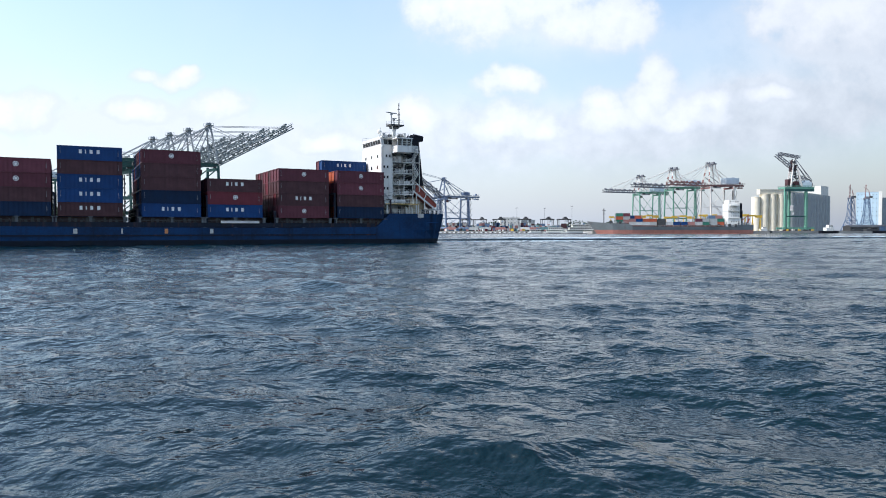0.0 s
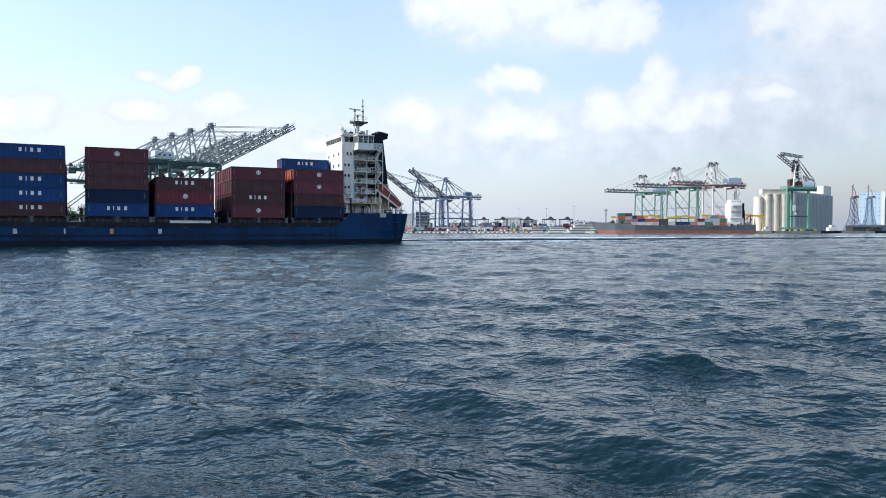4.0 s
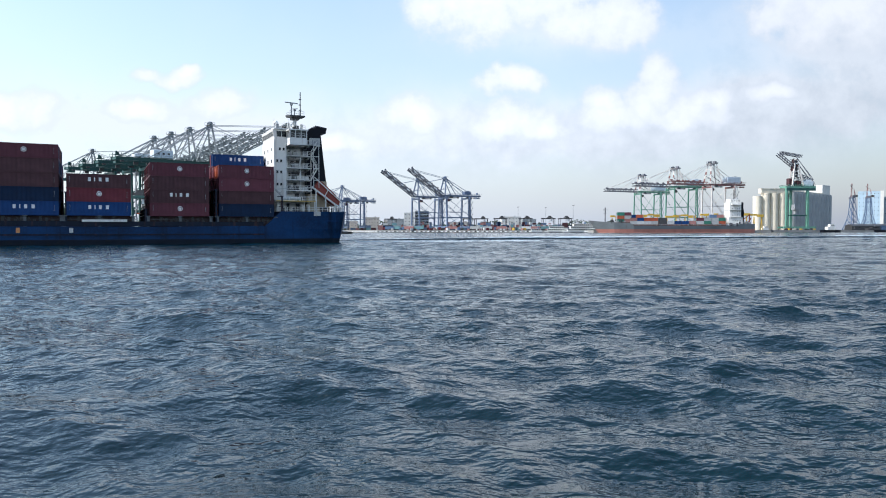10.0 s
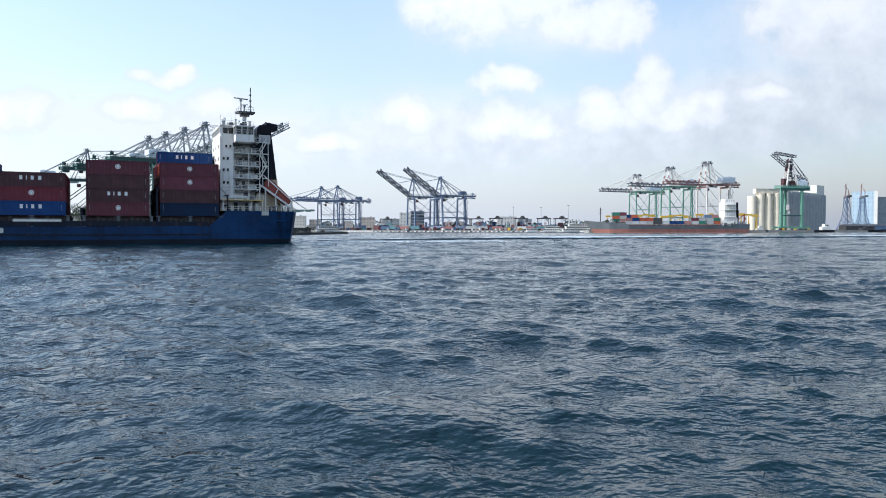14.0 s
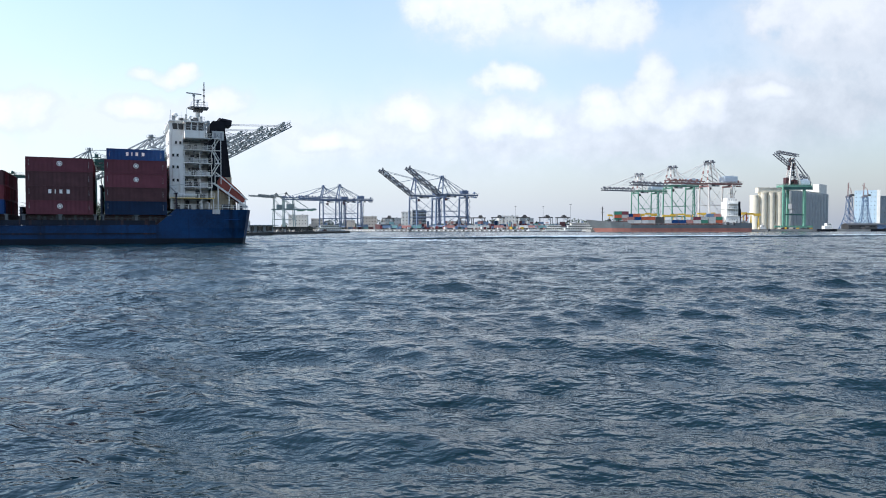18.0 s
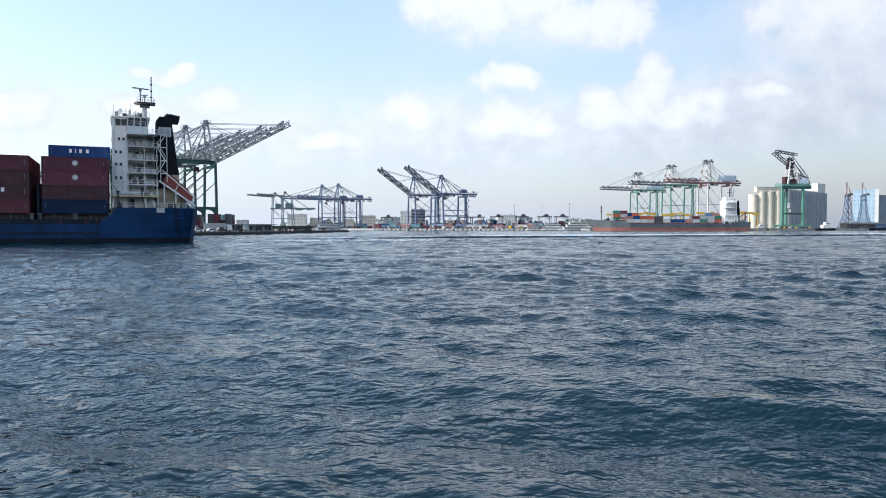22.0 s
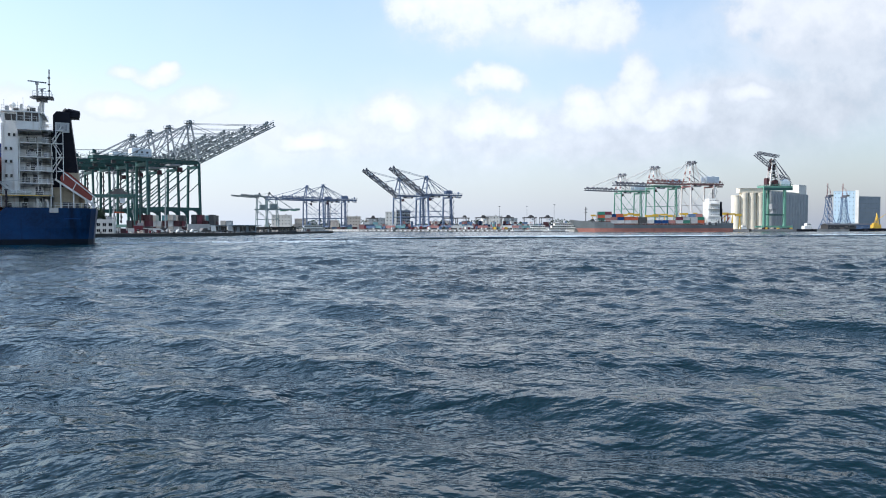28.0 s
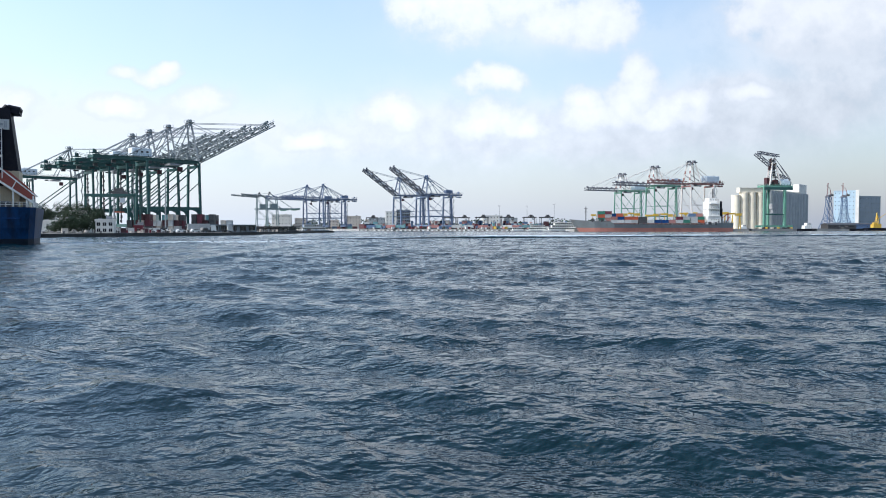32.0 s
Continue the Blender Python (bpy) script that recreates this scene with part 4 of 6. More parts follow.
# superstructure
house = part("deckhouse", many(span, [((13.1, -3.5, 7.5), (16.0, -16.6, 24.6)), ((9.0, -6.6, 7.5), (13.1, -15.4, 24.6)), ((7.4, -8.5, 7.5), (9.0, -14.5, 24.0))]), "house_white", ship, "tall white deckhouse with open galleries")
for z in (10.0, 12.65, 15.2, 18.0, 20.9, 23.6):
    fwd, out = (16.3, 0.2) if z == 10.0 else (13.0, 3.5)
    g = part("gallery", made(span, (6.9, -out, z - .14), (fwd, -8.4, z + .06)), "house_white", house)
    part("gallery", made(span, (6.9, -14.6, z - .14), (fwd, -(23 - out), z + .06)), "house_white", house)
    for y in (-out - .05, -(23 - out) + .05):
        bm = bmesh.new()
        for h in (.4, .75, 1.1):
            beam(bm, (6.9, y, z + h), (fwd, y, z + h), .06)
        k = 6.9
        while k <= fwd + .01:
            beam(bm, (k, y, z), (k, y, z + 1.1), .07)
            k += (fwd - 6.9) / 6
        part("railing", bm, "house_white", g)
    if z < 23:
        for x in (7.1, 9.6, 12.9 if z > 10 else 15.8):
            part("pillar", made(beam, (x, -out - .15, z - (2.4 if z == 10 else 2.7)), (x, -out - .15, z), .16), "house_white", g)
        part("deck_locker", made(box, (8.2 + (z * 7) % 3, -out - 2.2, z + .55), (1.1, .7, 1.0)), "house_grey" if z > 14 else "steel_dark", g)
for i, z in enumerate((22.3, 19.5, 16.9, 14.0)):
    for s in ((13.7, 14.6) if i == 0 else (14.3, 15.2)):
        w = part("window", many(box, [((s, -3.47, z), (.44, .1, .6))]), "window_glass", house)
        part("window_sill", made(box, (s, -3.46, z - .36), (.6, .14, .08)), "house_grey", w)
    for s in (10.2, 11.6):
        part("window", many(box, [((s, -6.57, z - .3), (.6, .1, .8))]), "window_glass", house)
    for y in (-6, -10, -14):
        part("window", many(box, [((16.03, y, z), (.08, .7, .8))]), "window_glass", house)
for s, z in ((9.6, 8.6), (12.1, 8.6), (9.7, 11.2), (12.3, 13.8), (9.6, 16.4), (9.6, 19.2)):
    part("door", many(box, [((s, -6.56, z), (.85, .1, 1.9))]), "steel_dark", house)
# lockers, rafts, fans and lamps about the decks
rc = random.Random(77)
for k, z in enumerate((7.5, 10.06, 12.7, 15.26, 18.06, 20.96)):
    for j in range(3):
        x = 7.6 + rc.random() * (7.6 if z < 11 else 4.8)
        part("deck_box", made(box, (x, -4.2 - rc.random() * 1.6, z + .45), (rc.uniform(.5, 1.3), rc.uniform(.4, .8), rc.uniform(.6, 1.1))), rc.choice(["house_grey", "steel_dark", "c_white", "steel_grey"]), house)
    part("deck_lamp", made(box, (7.2 + k * .9 % 5, -3.7, z + 2.35), (.35, .25, .22)), "steel_dark", house)
    part("pipe", made(rod, (12.7 - .25 * k, -6.5, z), (12.7 - .25 * k, -6.5, z + 2.5), .09, 6), "house_grey", house)
for x in (11.2, 12.6, 14.0):
    part("life_raft", made(rod, (x - .55, -1.6, 10.6), (x + .55, -1.6, 10.6), .36, 10), "c_white", house, "white life raft canister")
for x in (7.9, 9.4, 14.9):
    part("ventilator", many(rod, [((x, -2.6, 7.5), (x, -2.6, 9.0), .28, 8), ((x, -2.6, 8.9), (x + .5, -2.6, 9.15), .34, 8)]), "house_white", ship)
part("deck_stripe", made(box, (11.6, -.14, 9.93), (9.3, .05, .16)), "c_yellow", house, "faded yellow stripe along the boat deck")
for z in (10.06, 12.7, 15.26, 18.06, 20.96):
    part("overhead_beam", many(beam, [((x, -3.6, z + 2.25), (x, -6.5, z + 2.25), .14, .3) for x in (7.6, 9.2, 10.8, 12.4)]), "house_grey", house)
    part("inner_door", many(box, [((11.0 - (z % 3), -6.52, z + 1.0), (.8, .1, 1.9))]), "steel_dark", house)
    part("cable_tray", made(beam, (7.4, -6.45, z + 1.9), (12.9, -6.45, z + 1.9), .2, .12), "steel_grey", house)
bm = bmesh.new()
rod(bm, (14.6, -1.2, 11.0), (16.2, -1.2, 12.6), .2, 8)
rod(bm, (14.6, -1.2, 10.0), (14.6, -1.2, 11.2), .3, 8)
beam(bm, (16.2, -1.2, 12.6), (12.2, -1.2, 13.1), .14)
part("store_crane", bm, "house_grey", house)
part("gangway_roll", many(rod, [((10.6, -.7, 10.55), (13.6, -.7, 10.55), .34, 10)]), "house_grey", house)
# zigzag stair on the after end of the galleries
bm = bmesh.new()
zs = (15.2, 18.0, 20.9, 23.6)
for k, (a, b) in enumerate(zip(zs, zs[1:])):
    x0, x1 = (5.3, 6.9) if k % 2 else (6.9, 5.3)
    for y in (-4.2, -5.0):
        beam(bm, (x0, y, a), (x1, y, b), .08, .15)
        beam(bm, (x0, y, a + 1), (x1, y, b + 1), .07)
    for j in range(9):
        f = (j + .5) / 9
        box(bm, (x0 + (x1 - x0) * f, -4.6, a + (b - a) * f), (.26, .8, .05))
    box(bm, (5.5 if k % 2 == 0 else 6.9, -4.6, b), (1.0, 1.4, .1))
for x in (5.0, 6.3):
    beam(bm, (x, -4.1, 13.4), (x, -4.1, 23.6), .15)
for z in zs:
    beam(bm, (5.0, -4.1, z), (6.3, -4.1, z), .18)
part("stair_tower", bm, "house_white", ship, "white outside stair with landings")
# Added black solid in place of the shaded gap behind the stair.
part("shade_block", made(span, (5.1, -6.4, 12.0), (7.4, -8.4, 23.8)), "funnel_black", ship, "black block standing in for deep shade behind the outside stair")
# bridge with wings
bridge = part("bridge", many(span, [((9.0, -3.6, 24.6), (15.6, -16.5, 26.9)), ((8.9, -.2, 23.1), (13.0, -3.8, 24.75)), ((8.9, -19.2, 23.1), (13.0, -22.8, 24.75)), ((8.4, -3.2, 26.9), (16.0, -16.9, 27.15)), ((8.7, -.1, 26.5), (13.2, -3.6, 26.75)), ((8.7, -19.4, 26.5), (13.2, -22.9, 26.75))] + [((x - .09, -.24, 24.75), (x + .09, -.42, 26.5)) for x in (8.99, 10.3, 11.6, 12.9)]), "house_white", ship, "white bridge with wings and a band of windows")
for s in (9.65, 10.95, 12.25):
    part("window", made(box, (s, -.34, 25.65), (1.1, .06, 1.65)), "window_glass", bridge)
for s in (13.55, 14.75):
    part("window", made(plate, [(s - .5, 25.2), (s + .45, 25.2), (s + .6, 26.5), (s - .5, 26.5)], -3.62, -3.52), "window_glass", bridge)
part("bridge_front", made(plate, [(15.55, 24.6), (15.8, 24.6), (16.25, 26.9), (15.55, 26.9)], -3.7, -16.4), "house_white", bridge)
part("wing_locker", many(box, [((10.2, -2.2, 25.6), (1.8, 1.4, 1.6))]), "steel_dark", bridge)
for k in range(7):
    part("window", made(box, (16.08, -4.8 - 1.72 * k, 25.9), (.1, 1.4, 1.0), pose(0, 0, 0, 0, 11, 0)), "window_glass", bridge)
for y in (-.25, -22.75):
    bm = bmesh.new()
    for z in (25.3, 25.8):
        beam(bm, (9.4, y, z), (13, y, z), .08)
    for s in (9.4, 10.6, 11.8, 13.0):
        beam(bm, (s, y, 24.7), (s, y, 25.8), .1)
    part("bridge_railing", bm, "house_grey", bridge)
for y in (-3.3, -16.8):
    bm = bmesh.new()
    for z in (27.65, 28.15):
        beam(bm, (8.5, y, z), (15.9, y, z), .045)
    for k in range(8):
        beam(bm, (8.5 + k * 1.05, y, 27.1), (8.5 + k * 1.05, y, 28.15), .05)
    part("roof_railing", bm, "house_grey", bridge)
bm = bmesh.new()
rod(bm, (14.45, -8.5, 27.1), (14.45, -8.5, 28.6), .18, 8)
ball(bm, (14.45, -8.5, 29.0), .62, n=12)
part("satellite_dome", bm, "house_white", bridge)
bm = bmesh.new()
rod(bm, (11.4, -6, 27.1), (11.4, -6, 28.2), .12, 8)
ball(bm, (11.4, -6, 28.4), .4, n=10)
for s, z in ((15.6, 29.6), (13.2, 29.2), (12.2, 30.2)):
    part("aerial", made(rod, (s, -5, 27.1), (s, -5, z), .04, 5), "house_grey", bridge)
part("small_dome", bm, "house_white", bridge)
part("roof_locker", made(box, (12.6, -9, 27.7), (2.2, 2.2, 1.1)), "house_grey", bridge)
for x, y, w, h, ink in ((15.0, -4.4, .7, 1.0, "steel_grey"), (13.4, -4.2, .9, .7, "steel_dark"), (12.4, -4.0, .4, 1.5, "house_grey"), (10.4, -4.1, 1.0, .9, "steel_dark"), (9.2, -4.4, .6, 1.3, "house_grey"), (11.2, -3.9, .4, .6, "steel_dark")):
    part("roof_gear", made(box, (x, y, 27.15 + h / 2), (w, .6, h)), ink, bridge)
# signal mast
bm = bmesh.new()
rod(bm, (9.9, -9.5, 27.4), (9.5, -9.5, 31.0), .62, 10, .40)
mast = part("signal_mast", bm, "house_grey", ship, "grey signal mast with radar scanners", at=(-.4, -1.3, .2))
part("platform", many(prism, [([(7.4, -7.9), (11.2, -7.9), (11.9, -9.5), (11.2, -11.1), (7.4, -11.1)], 30.85, 31.2), ([(8.6, -8.6), (10.6, -8.6), (10.6, -10.4), (8.6, -10.4)], 30.2, 30.85)]), "steel_dark", mast, "dark mast platform")
bm = bmesh.new()
rod(bm, (8.25, -9.5, 31), (8.2, -9.5, 37.2), .11, 6)
rod(bm, (8.25, -9.1, 31), (8.25, -9.1, 34.6), .07, 6)
for z in (32.6, 34.0, 35.4):
    box(bm, (8.25, -9.5, z), (.5, .8, .15))
box(bm, (8.22, -9.5, 36.6), (.22, .22, .5))
part("pole", bm, "steel_dark", mast)
bm = bmesh.new()
rod(bm, (10.5, -9.3, 31.1), (10.5, -9.3, 33.8), .17, 8)
box(bm, (10.5, -9.3, 34.0), (.6, .6, .45))
box(bm, (10.5, -9.3, 34.35), (3.6, .35, .22), pose(0, 0, 0, 0, 0, 18))
rod(bm, (9.6, -9.7, 31.1), (9.6, -9.7, 32.4), .14, 8)
box(bm, (9.6, -9.7, 32.7), (.55, .5, .5))
box(bm, (9.6, -9.7, 33.0), (1.6, .22, .18), pose(0, 0, 0, 0, 0, -35))
part("radar", bm, "steel_grey", mast)
bm = bmesh.new()
for y in (-7.95, -11.05):
    for z in (31.7, 32.2):
        beam(bm, (7.6, y, z), (11.2, y, z), .06)
    for s in (7.7, 8.9, 10.1, 11.2):
        beam(bm, (s, y, 31.1), (s, y, 32.2), .07)
part("mast_railing", bm, "house_grey", mast)
# funnel
fun = part("funnel", made(plate, [(2.7, 15.0), (7.2, 15.0), (7.3, 27.0), (6.6, 27.9), (4.1, 27.9), (4.0, 26.4)], -6.2, -12.2), "funnel_black", ship, "black funnel with a pale crest panel", at=(-.3, -.8, .15))
part("funnel_base", made(span, (2.6, -6.0, 7.5), (7.4, -12.4, 15.0)), "funnel_buff", fun)
for y in (-7.4, -9.2, -11):
    part("exhaust_pipe", made(rod, (5.2, y, 27.8), (4.6, y, 28.5), .55, 10), "funnel_black", fun)
    part("exhaust_mouth", made(rod, (4.6, y, 28.3), (2.3, y, 27.9), .5, 10), "funnel_black", fun)
part("exhaust_shroud", made(box, (3.4, -9.2, 27.4), (1.9, 4.6, .9)), "funnel_black", fun)
part("crest_panel", many(box, [((5.55, -6.12, 24.5), (2.7, .12, 2.1))]), "house_grey", fun)
part("crest_mark", many(box, [((4.75, -6.05, 24.5), (.16, .04, 1.3)), ((5.0, -6.05, 24.5), (.16, .04, 1.3)), ((6.1, -6.05, 24.5), (.16, .04, 1.3)), ((6.35, -6.05, 24.5), (.16, .04, 1.3)), ((5.55, -6.05, 24.5), (.5, .04, .5))]), "steel_grey", fun)
# free-fall boat on its ramp
boat = part("lifeboat", made(plate, [(5.3, 12.3), (5.7, 14.0), (4.9, 15.3), (3.9, 14.9), (.9, 12.1), (-.6, 10.4), (-.5, 9.5), (.6, 9.1)], -5.0, -7.4), "orange_boat", ship, "orange-red free-fall lifeboat on a sloping ramp")
bm = bmesh.new()
for y in (-4.6, -7.8):
    beam(bm, (6.6, y, 13.6), (-.9, y, 8.2), .25, .4)
    beam(bm, (6.0, y, 16.0), (-.9, y, 9.9), .2, .25)
    for s, z0, z1 in ((5.6, 7.5, 13), (3.2, 7.5, 11.1), (.8, 7.5, 9.3), (-.4, 7.5, 9.9)):
        beam(bm, (s, y, z0), (s, y, z1), .25)
    beam(bm, (3.4, y, 11.3), (2.6, y, 13.0), .18)
part("ramp", bm, "house_white", boat)
part("after_house", many(span, [((1.2, -8.0, 7.5), (7.0, -19, 11.0))]), "funnel_buff", ship)
bm = bmesh.new()
for y in (-.2, -22.8):
    for z in (8.0, 8.5):
        beam(bm, (.2, y * .97 - .3, z), (16, y, z), .07)
    for k in range(14):
        beam(bm, (.4 + k * 1.2, y, 7.5), (.4 + k * 1.2, y, 8.5), .08)
for k in range(10):
    beam(bm, (-.6, -2.5 - 2 * k, 7.5), (-.6, -2.5 - 2 * k, 8.5), .08)
beam(bm, (-.6, -2.5, 8.5), (-.6, -20.5, 8.5), .07)
part("poop_railing", bm, "house_white", ship)
for s, y in ((.9, -2.2), (2.4, -1.6), (1.5, -15), (12.0, -1.2), (14.4, -1.0)):
    part("bollard", made(rod, (s, y, 7.5), (s, y, 8.4), .3, 8), "steel_dark", ship)
part("winch", made(box, (4.2, -2.4, 8.1), (1.8, 1.4, 1.2)), "steel_dark", ship)
# churned water behind the stern
rq = random.Random(12)
foam_bits = []
for k in range(500):
    f = rq.random()
    foam_bits.append(((-2 - f * 60, -11.5 + rq.gauss(0, 3.2 + 3 * f), .1), (rq.uniform(.3, 1.3), rq.uniform(.2, .6), rq.uniform(.06, .2) * (1 - .6 * f)), rq.uniform(-25, 25), 0))
tagged(part("stern_wash", blocks("stern_wash", foam_bits, "foam"), None, ship, "pale churned foam astern"), kind="stuff")


# ---- buildings ----
def building(name, label, at, w, d, h, wall, floors, bays, flat=True, roof="concrete", side_bays=0, win=(1.2, 1.3), eaves=0.0):
    """Front along local x, facing local -y; windows in rows, a parapet, a flat overhanging sheet or a pitched roof."""
    th = thing(name, label, "building", at)
    body = part("wall", made(span, (-w / 2, 0, 0), (w / 2, d, h)), wall, th)
    if eaves:
        top = part("roof", made(span, (-w / 2 - eaves, -eaves * 1.6, h), (w / 2 + eaves, d + eaves, h + .3)), roof, th)
        for k in range(int(w / 3.5) + 1):
            part("roof_post", made(beam, (-w / 2 + k * w / int(w / 3.5), -eaves * 1.3, 0), (-w / 2 + k * w / int(w / 3.5), -eaves * 1.3, h), .16), "steel_dark", top)
    elif flat:
        rf = bmesh.new()
        span(rf, (-w / 2 - .25, -.25, h), (w / 2 + .25, d + .25, h + .25))
        for lo, hi in (((-w / 2 - .25, -.25), (w / 2 + .25, 0)), ((-w / 2 - .25, d), (w / 2 + .25, d + .25)), ((-w / 2 - .25, 0), (-w / 2, d)), ((w / 2, 0), (w / 2 + .25, d))):
            span(rf, (*lo, h + .25), (*hi, h + .9))
        top = part("roof", rf, wall, th)
        part("roof_tank", made(box, (w * .22, d * .5, h + 1.15), (2.0, 1.8, 1.8)), "steel_grey", top)
        part("roof_hatch", made(box, (-w * .3, d * .4, h + .75), (1.2, 1.0, 1.0)), "steel_grey", top)
    else:
        rf = bmesh.new()
        pts = [(-.4, h), (d + .4, h), (d / 2, h + d * .16)]
        a = [rf.verts.new((-w / 2 - .3, y, z)) for y, z in pts]
        b = [rf.verts.new((w / 2 + .3, y, z)) for y, z in pts]
        for i in range(3):
            j = (i + 1) % 3
            rf.faces.new((a[i], a[j], b[j], b[i]))
        rf.faces.new(a)
        rf.faces.new(b[::-1])
        part("roof", rf, roof, th)
    fh = h / floors
    pane = finish(made(box, (0, 0, 0), (win[0], .12, win[1])), "window", "window_glass")
    sill = finish(many(box, [((0, -.05, -win[1] / 2 - .06), (win[0] + .3, .25, .12)), ((0, -.02, win[1] / 2 + .05), (win[0] + .2, .16, .1)), ((0, -.07, 0), (.07, .04, win[1]))]), "window_frame", "plaster")
    for f in range(floors):
        for k in range(bays):
            x = (-.5 + (k + .5) / bays) * w
            wn = part("window", pane, None, th, at=(x, -.03, fh * (f + .55)))
            part("window_frame", sill, None, wn)
        for k in range(side_bays):
            wn = part("window", pane, None, th, at=pose(-w / 2 - .03, (k + .5) / side_bays * d, fh * (f + .55), 0, 0, -90))
            part("window_frame", sill, None, wn)
    return th


building("harbour_house", "low white harbour building with dark windows", pose(-146, 286, Q1, 0, 0, 8), 15, 8, 4.2, "plaster", 1, 5)
building("harbour_house", "white upper block with a flat roof behind the trees", pose(-142, 296, Q1, 0, 0, 8), 7, 6, 8.2, "plaster", 2, 2)
building("quay_office", "two-storey white quay office with dark window openings", pose(-125, 281, Q1 - .2, 0, 0, 14), 6.4, 5, 4.7, "plaster", 2, 3, side_bays=2)
building("gate_hut", "small red gate hut by the quay", pose(-118.5, 297, Q1 - .1, 0, 0, 10), 3.0, 2.4, 2.3, "c_red", 1, 1, win=(.9, .8))
building("transit_shed", "pale low transit shed with a grey sheet roof", pose(-107, 341, Q1, 0, 0, 20), 11, 8, 3.0, "c_white", 1, 3, win=(1.9, 1.7), roof="slate", eaves=1.2)
building("transit_shed", "long grey open-fronted transit shed on the pier", pose(-94.5, 352, Q1, 0, 0, 40), 24, 9, 3.3, "slate", 1, 5, win=(3.2, 2.3), roof="slate", eaves=1.6)
building("pier_shed", "dark low shed with a sheet roof on the pier", pose(-86, 420, Q1, 0, 0, 62), 30, 8, 2.6, "steel_dark", 1, 6, win=(2.4, 1.4), roof="steel_dark", eaves=1.0)
for x, y, w, d, h, wall, fl, by, txt in ((-47, 905, 13, 12, 21, "plaster", 5, 3, "tall white harbour block"), (-99, 955, 19, 14, 16, "plaster_tan", 4, 5, "tan office block with rows of windows"),
                                         (-68, 960, 22, 14, 14, "silo_grey", 3, 6, "grey office block with rows of windows"), (-205, 1010, 26, 14, 19, "plaster", 4, 6, "pale office block on the far shore"),
                                         (-180, 1020, 16, 12, 14, "plaster_tan", 3, 4, "tan block on the far shore"), (-128, 975, 14, 12, 11, "plaster_tan", 3, 3, "low tan block on the far shore"),
                                         (86, 960, 26, 16, 17, "plaster", 4, 6, "white warehouse behind the container yard"), (112, 975, 18, 16, 14, "silo_grey", 3, 4, "grey warehouse behind the container yard"),
                                         (20, 1000, 30, 16, 10, "plaster_tan", 2, 7, "low tan warehouse behind the container yard"), (196, 1010, 30, 16, 8, "plaster_tan", 2, 7, "low tan warehouse on the far shore")):
    building("office_block", txt, pose(x, y, Q2, 0, 0, 4), w, d, h, wall, fl, by, win=(1.0, 1.1))
building("glazed_block", "blue-grey glazed block beside the white harbour block", pose(-31, 903, Q2, 0, 0, 4), 17, 12, 23, "slate", 6, 7, win=(1.9, 2.6))

# parked road vehicles and stacked gear between the far rows
rf = random.Random(91)
for k in range(34):
    s = rf.uniform(1.0, 2.4)
    ob = part("cargo_crate", many(box, [((0, 0, s * .5), (s * 1.3, s, s)), ((0, 0, s + .06), (s * 1.36, s * 1.05, .12))]), rf.choice(["c_red", "c_white", "c_chalk", "c_yellow", "c_steelblue", "c_white", "c_pink"]))
    fx = rf.random()
    ob.matrix_basis = pose(-66 + 190 * fx, 727 - 18 * fx + rf.uniform(-1, 5), Q2, 0, 0, rf.uniform(0, 180))
    tagged(ob, "boxed cargo standing near the far quay edge", "cargo", "far quay cargo")
rt = random.Random(15)
for k in range(22):
    x = -236 + k * 22 + rt.uniform(-6, 6)
    if -60 < x < -30:
        continue
    h = rt.choice([5, 6, 7, 9, 11, 13])
    building("town_house", rt.choice(["small plastered town house behind the yard", "flat-roofed block behind the yard"]), pose(x, 1040 + rt.uniform(-12, 30), Q2, 0, 0, rt.uniform(-8, 12)), rt.uniform(7, 15), 10, h,
             rt.choice(["plaster", "plaster_tan", "silo_grey", "slate", "plaster_tan"]), max(1, h // 4), 3, win=(1.0, 1.1))

# grain silos
bins = thing("grain_silos", "row of pale concrete grain silos under a conveyor gallery", "silo", pose(381, 850, Q2, 0, 0, 6))
for k in range(4):
    bm = bmesh.new()
    rod(bm, (-14 + k * 10.2, 5, 0), (-14 + k * 10.2, 5, 43 if k else 40), 5.0, 48)
    cell = part("silo_cell", bm, "silo", bins)
    bm = bmesh.new()
    rod(bm, (-14 + k * 10.2, 5, 41.9 if k else 38.9), (-14 + k * 10.2, 5, 43.2 if k else 40.2), 5.15, 48)
    part("rim", bm, "silo", cell)
part("gallery", many(span, [((-11, 1.5, 43.2), (25, 8.5, 48.5))]), "silo", bins)
part("gallery_roof", many(span, [((-11.4, 1.1, 48.5), (25.4, 8.9, 49.0))]), "silo", bins)
annex = thing("silo_block", "long concrete silo block, its shaded side painted grey, with a white end tower", "silo", pose(407, 854.6, Q2, 0, 0, 44.5))
part("wall", made(span, (0, 0, 0), (134, 24, 46)), "silo_grey", annex)
for k in range(13):
    part("cell", made(rod, (5.2 + k * 10.2, 1.2, 0), (5.2 + k * 10.2, 1.2, 45.2), 5.0, 24), "silo_grey", annex)
part("end_tower", made(span, (108, 1, 46), (136, 23, 58)), "plaster", annex, "white sunlit head house")
part("parapet", many(span, [((-.3, -.4, 46), (108, .2, 47.0))]), "silo", annex)
part("vent", many(box, [((20 + k * 14, 10, 47.2), (3, 3, 2.4)) for k in range(6)]), "silo_grey", annex)

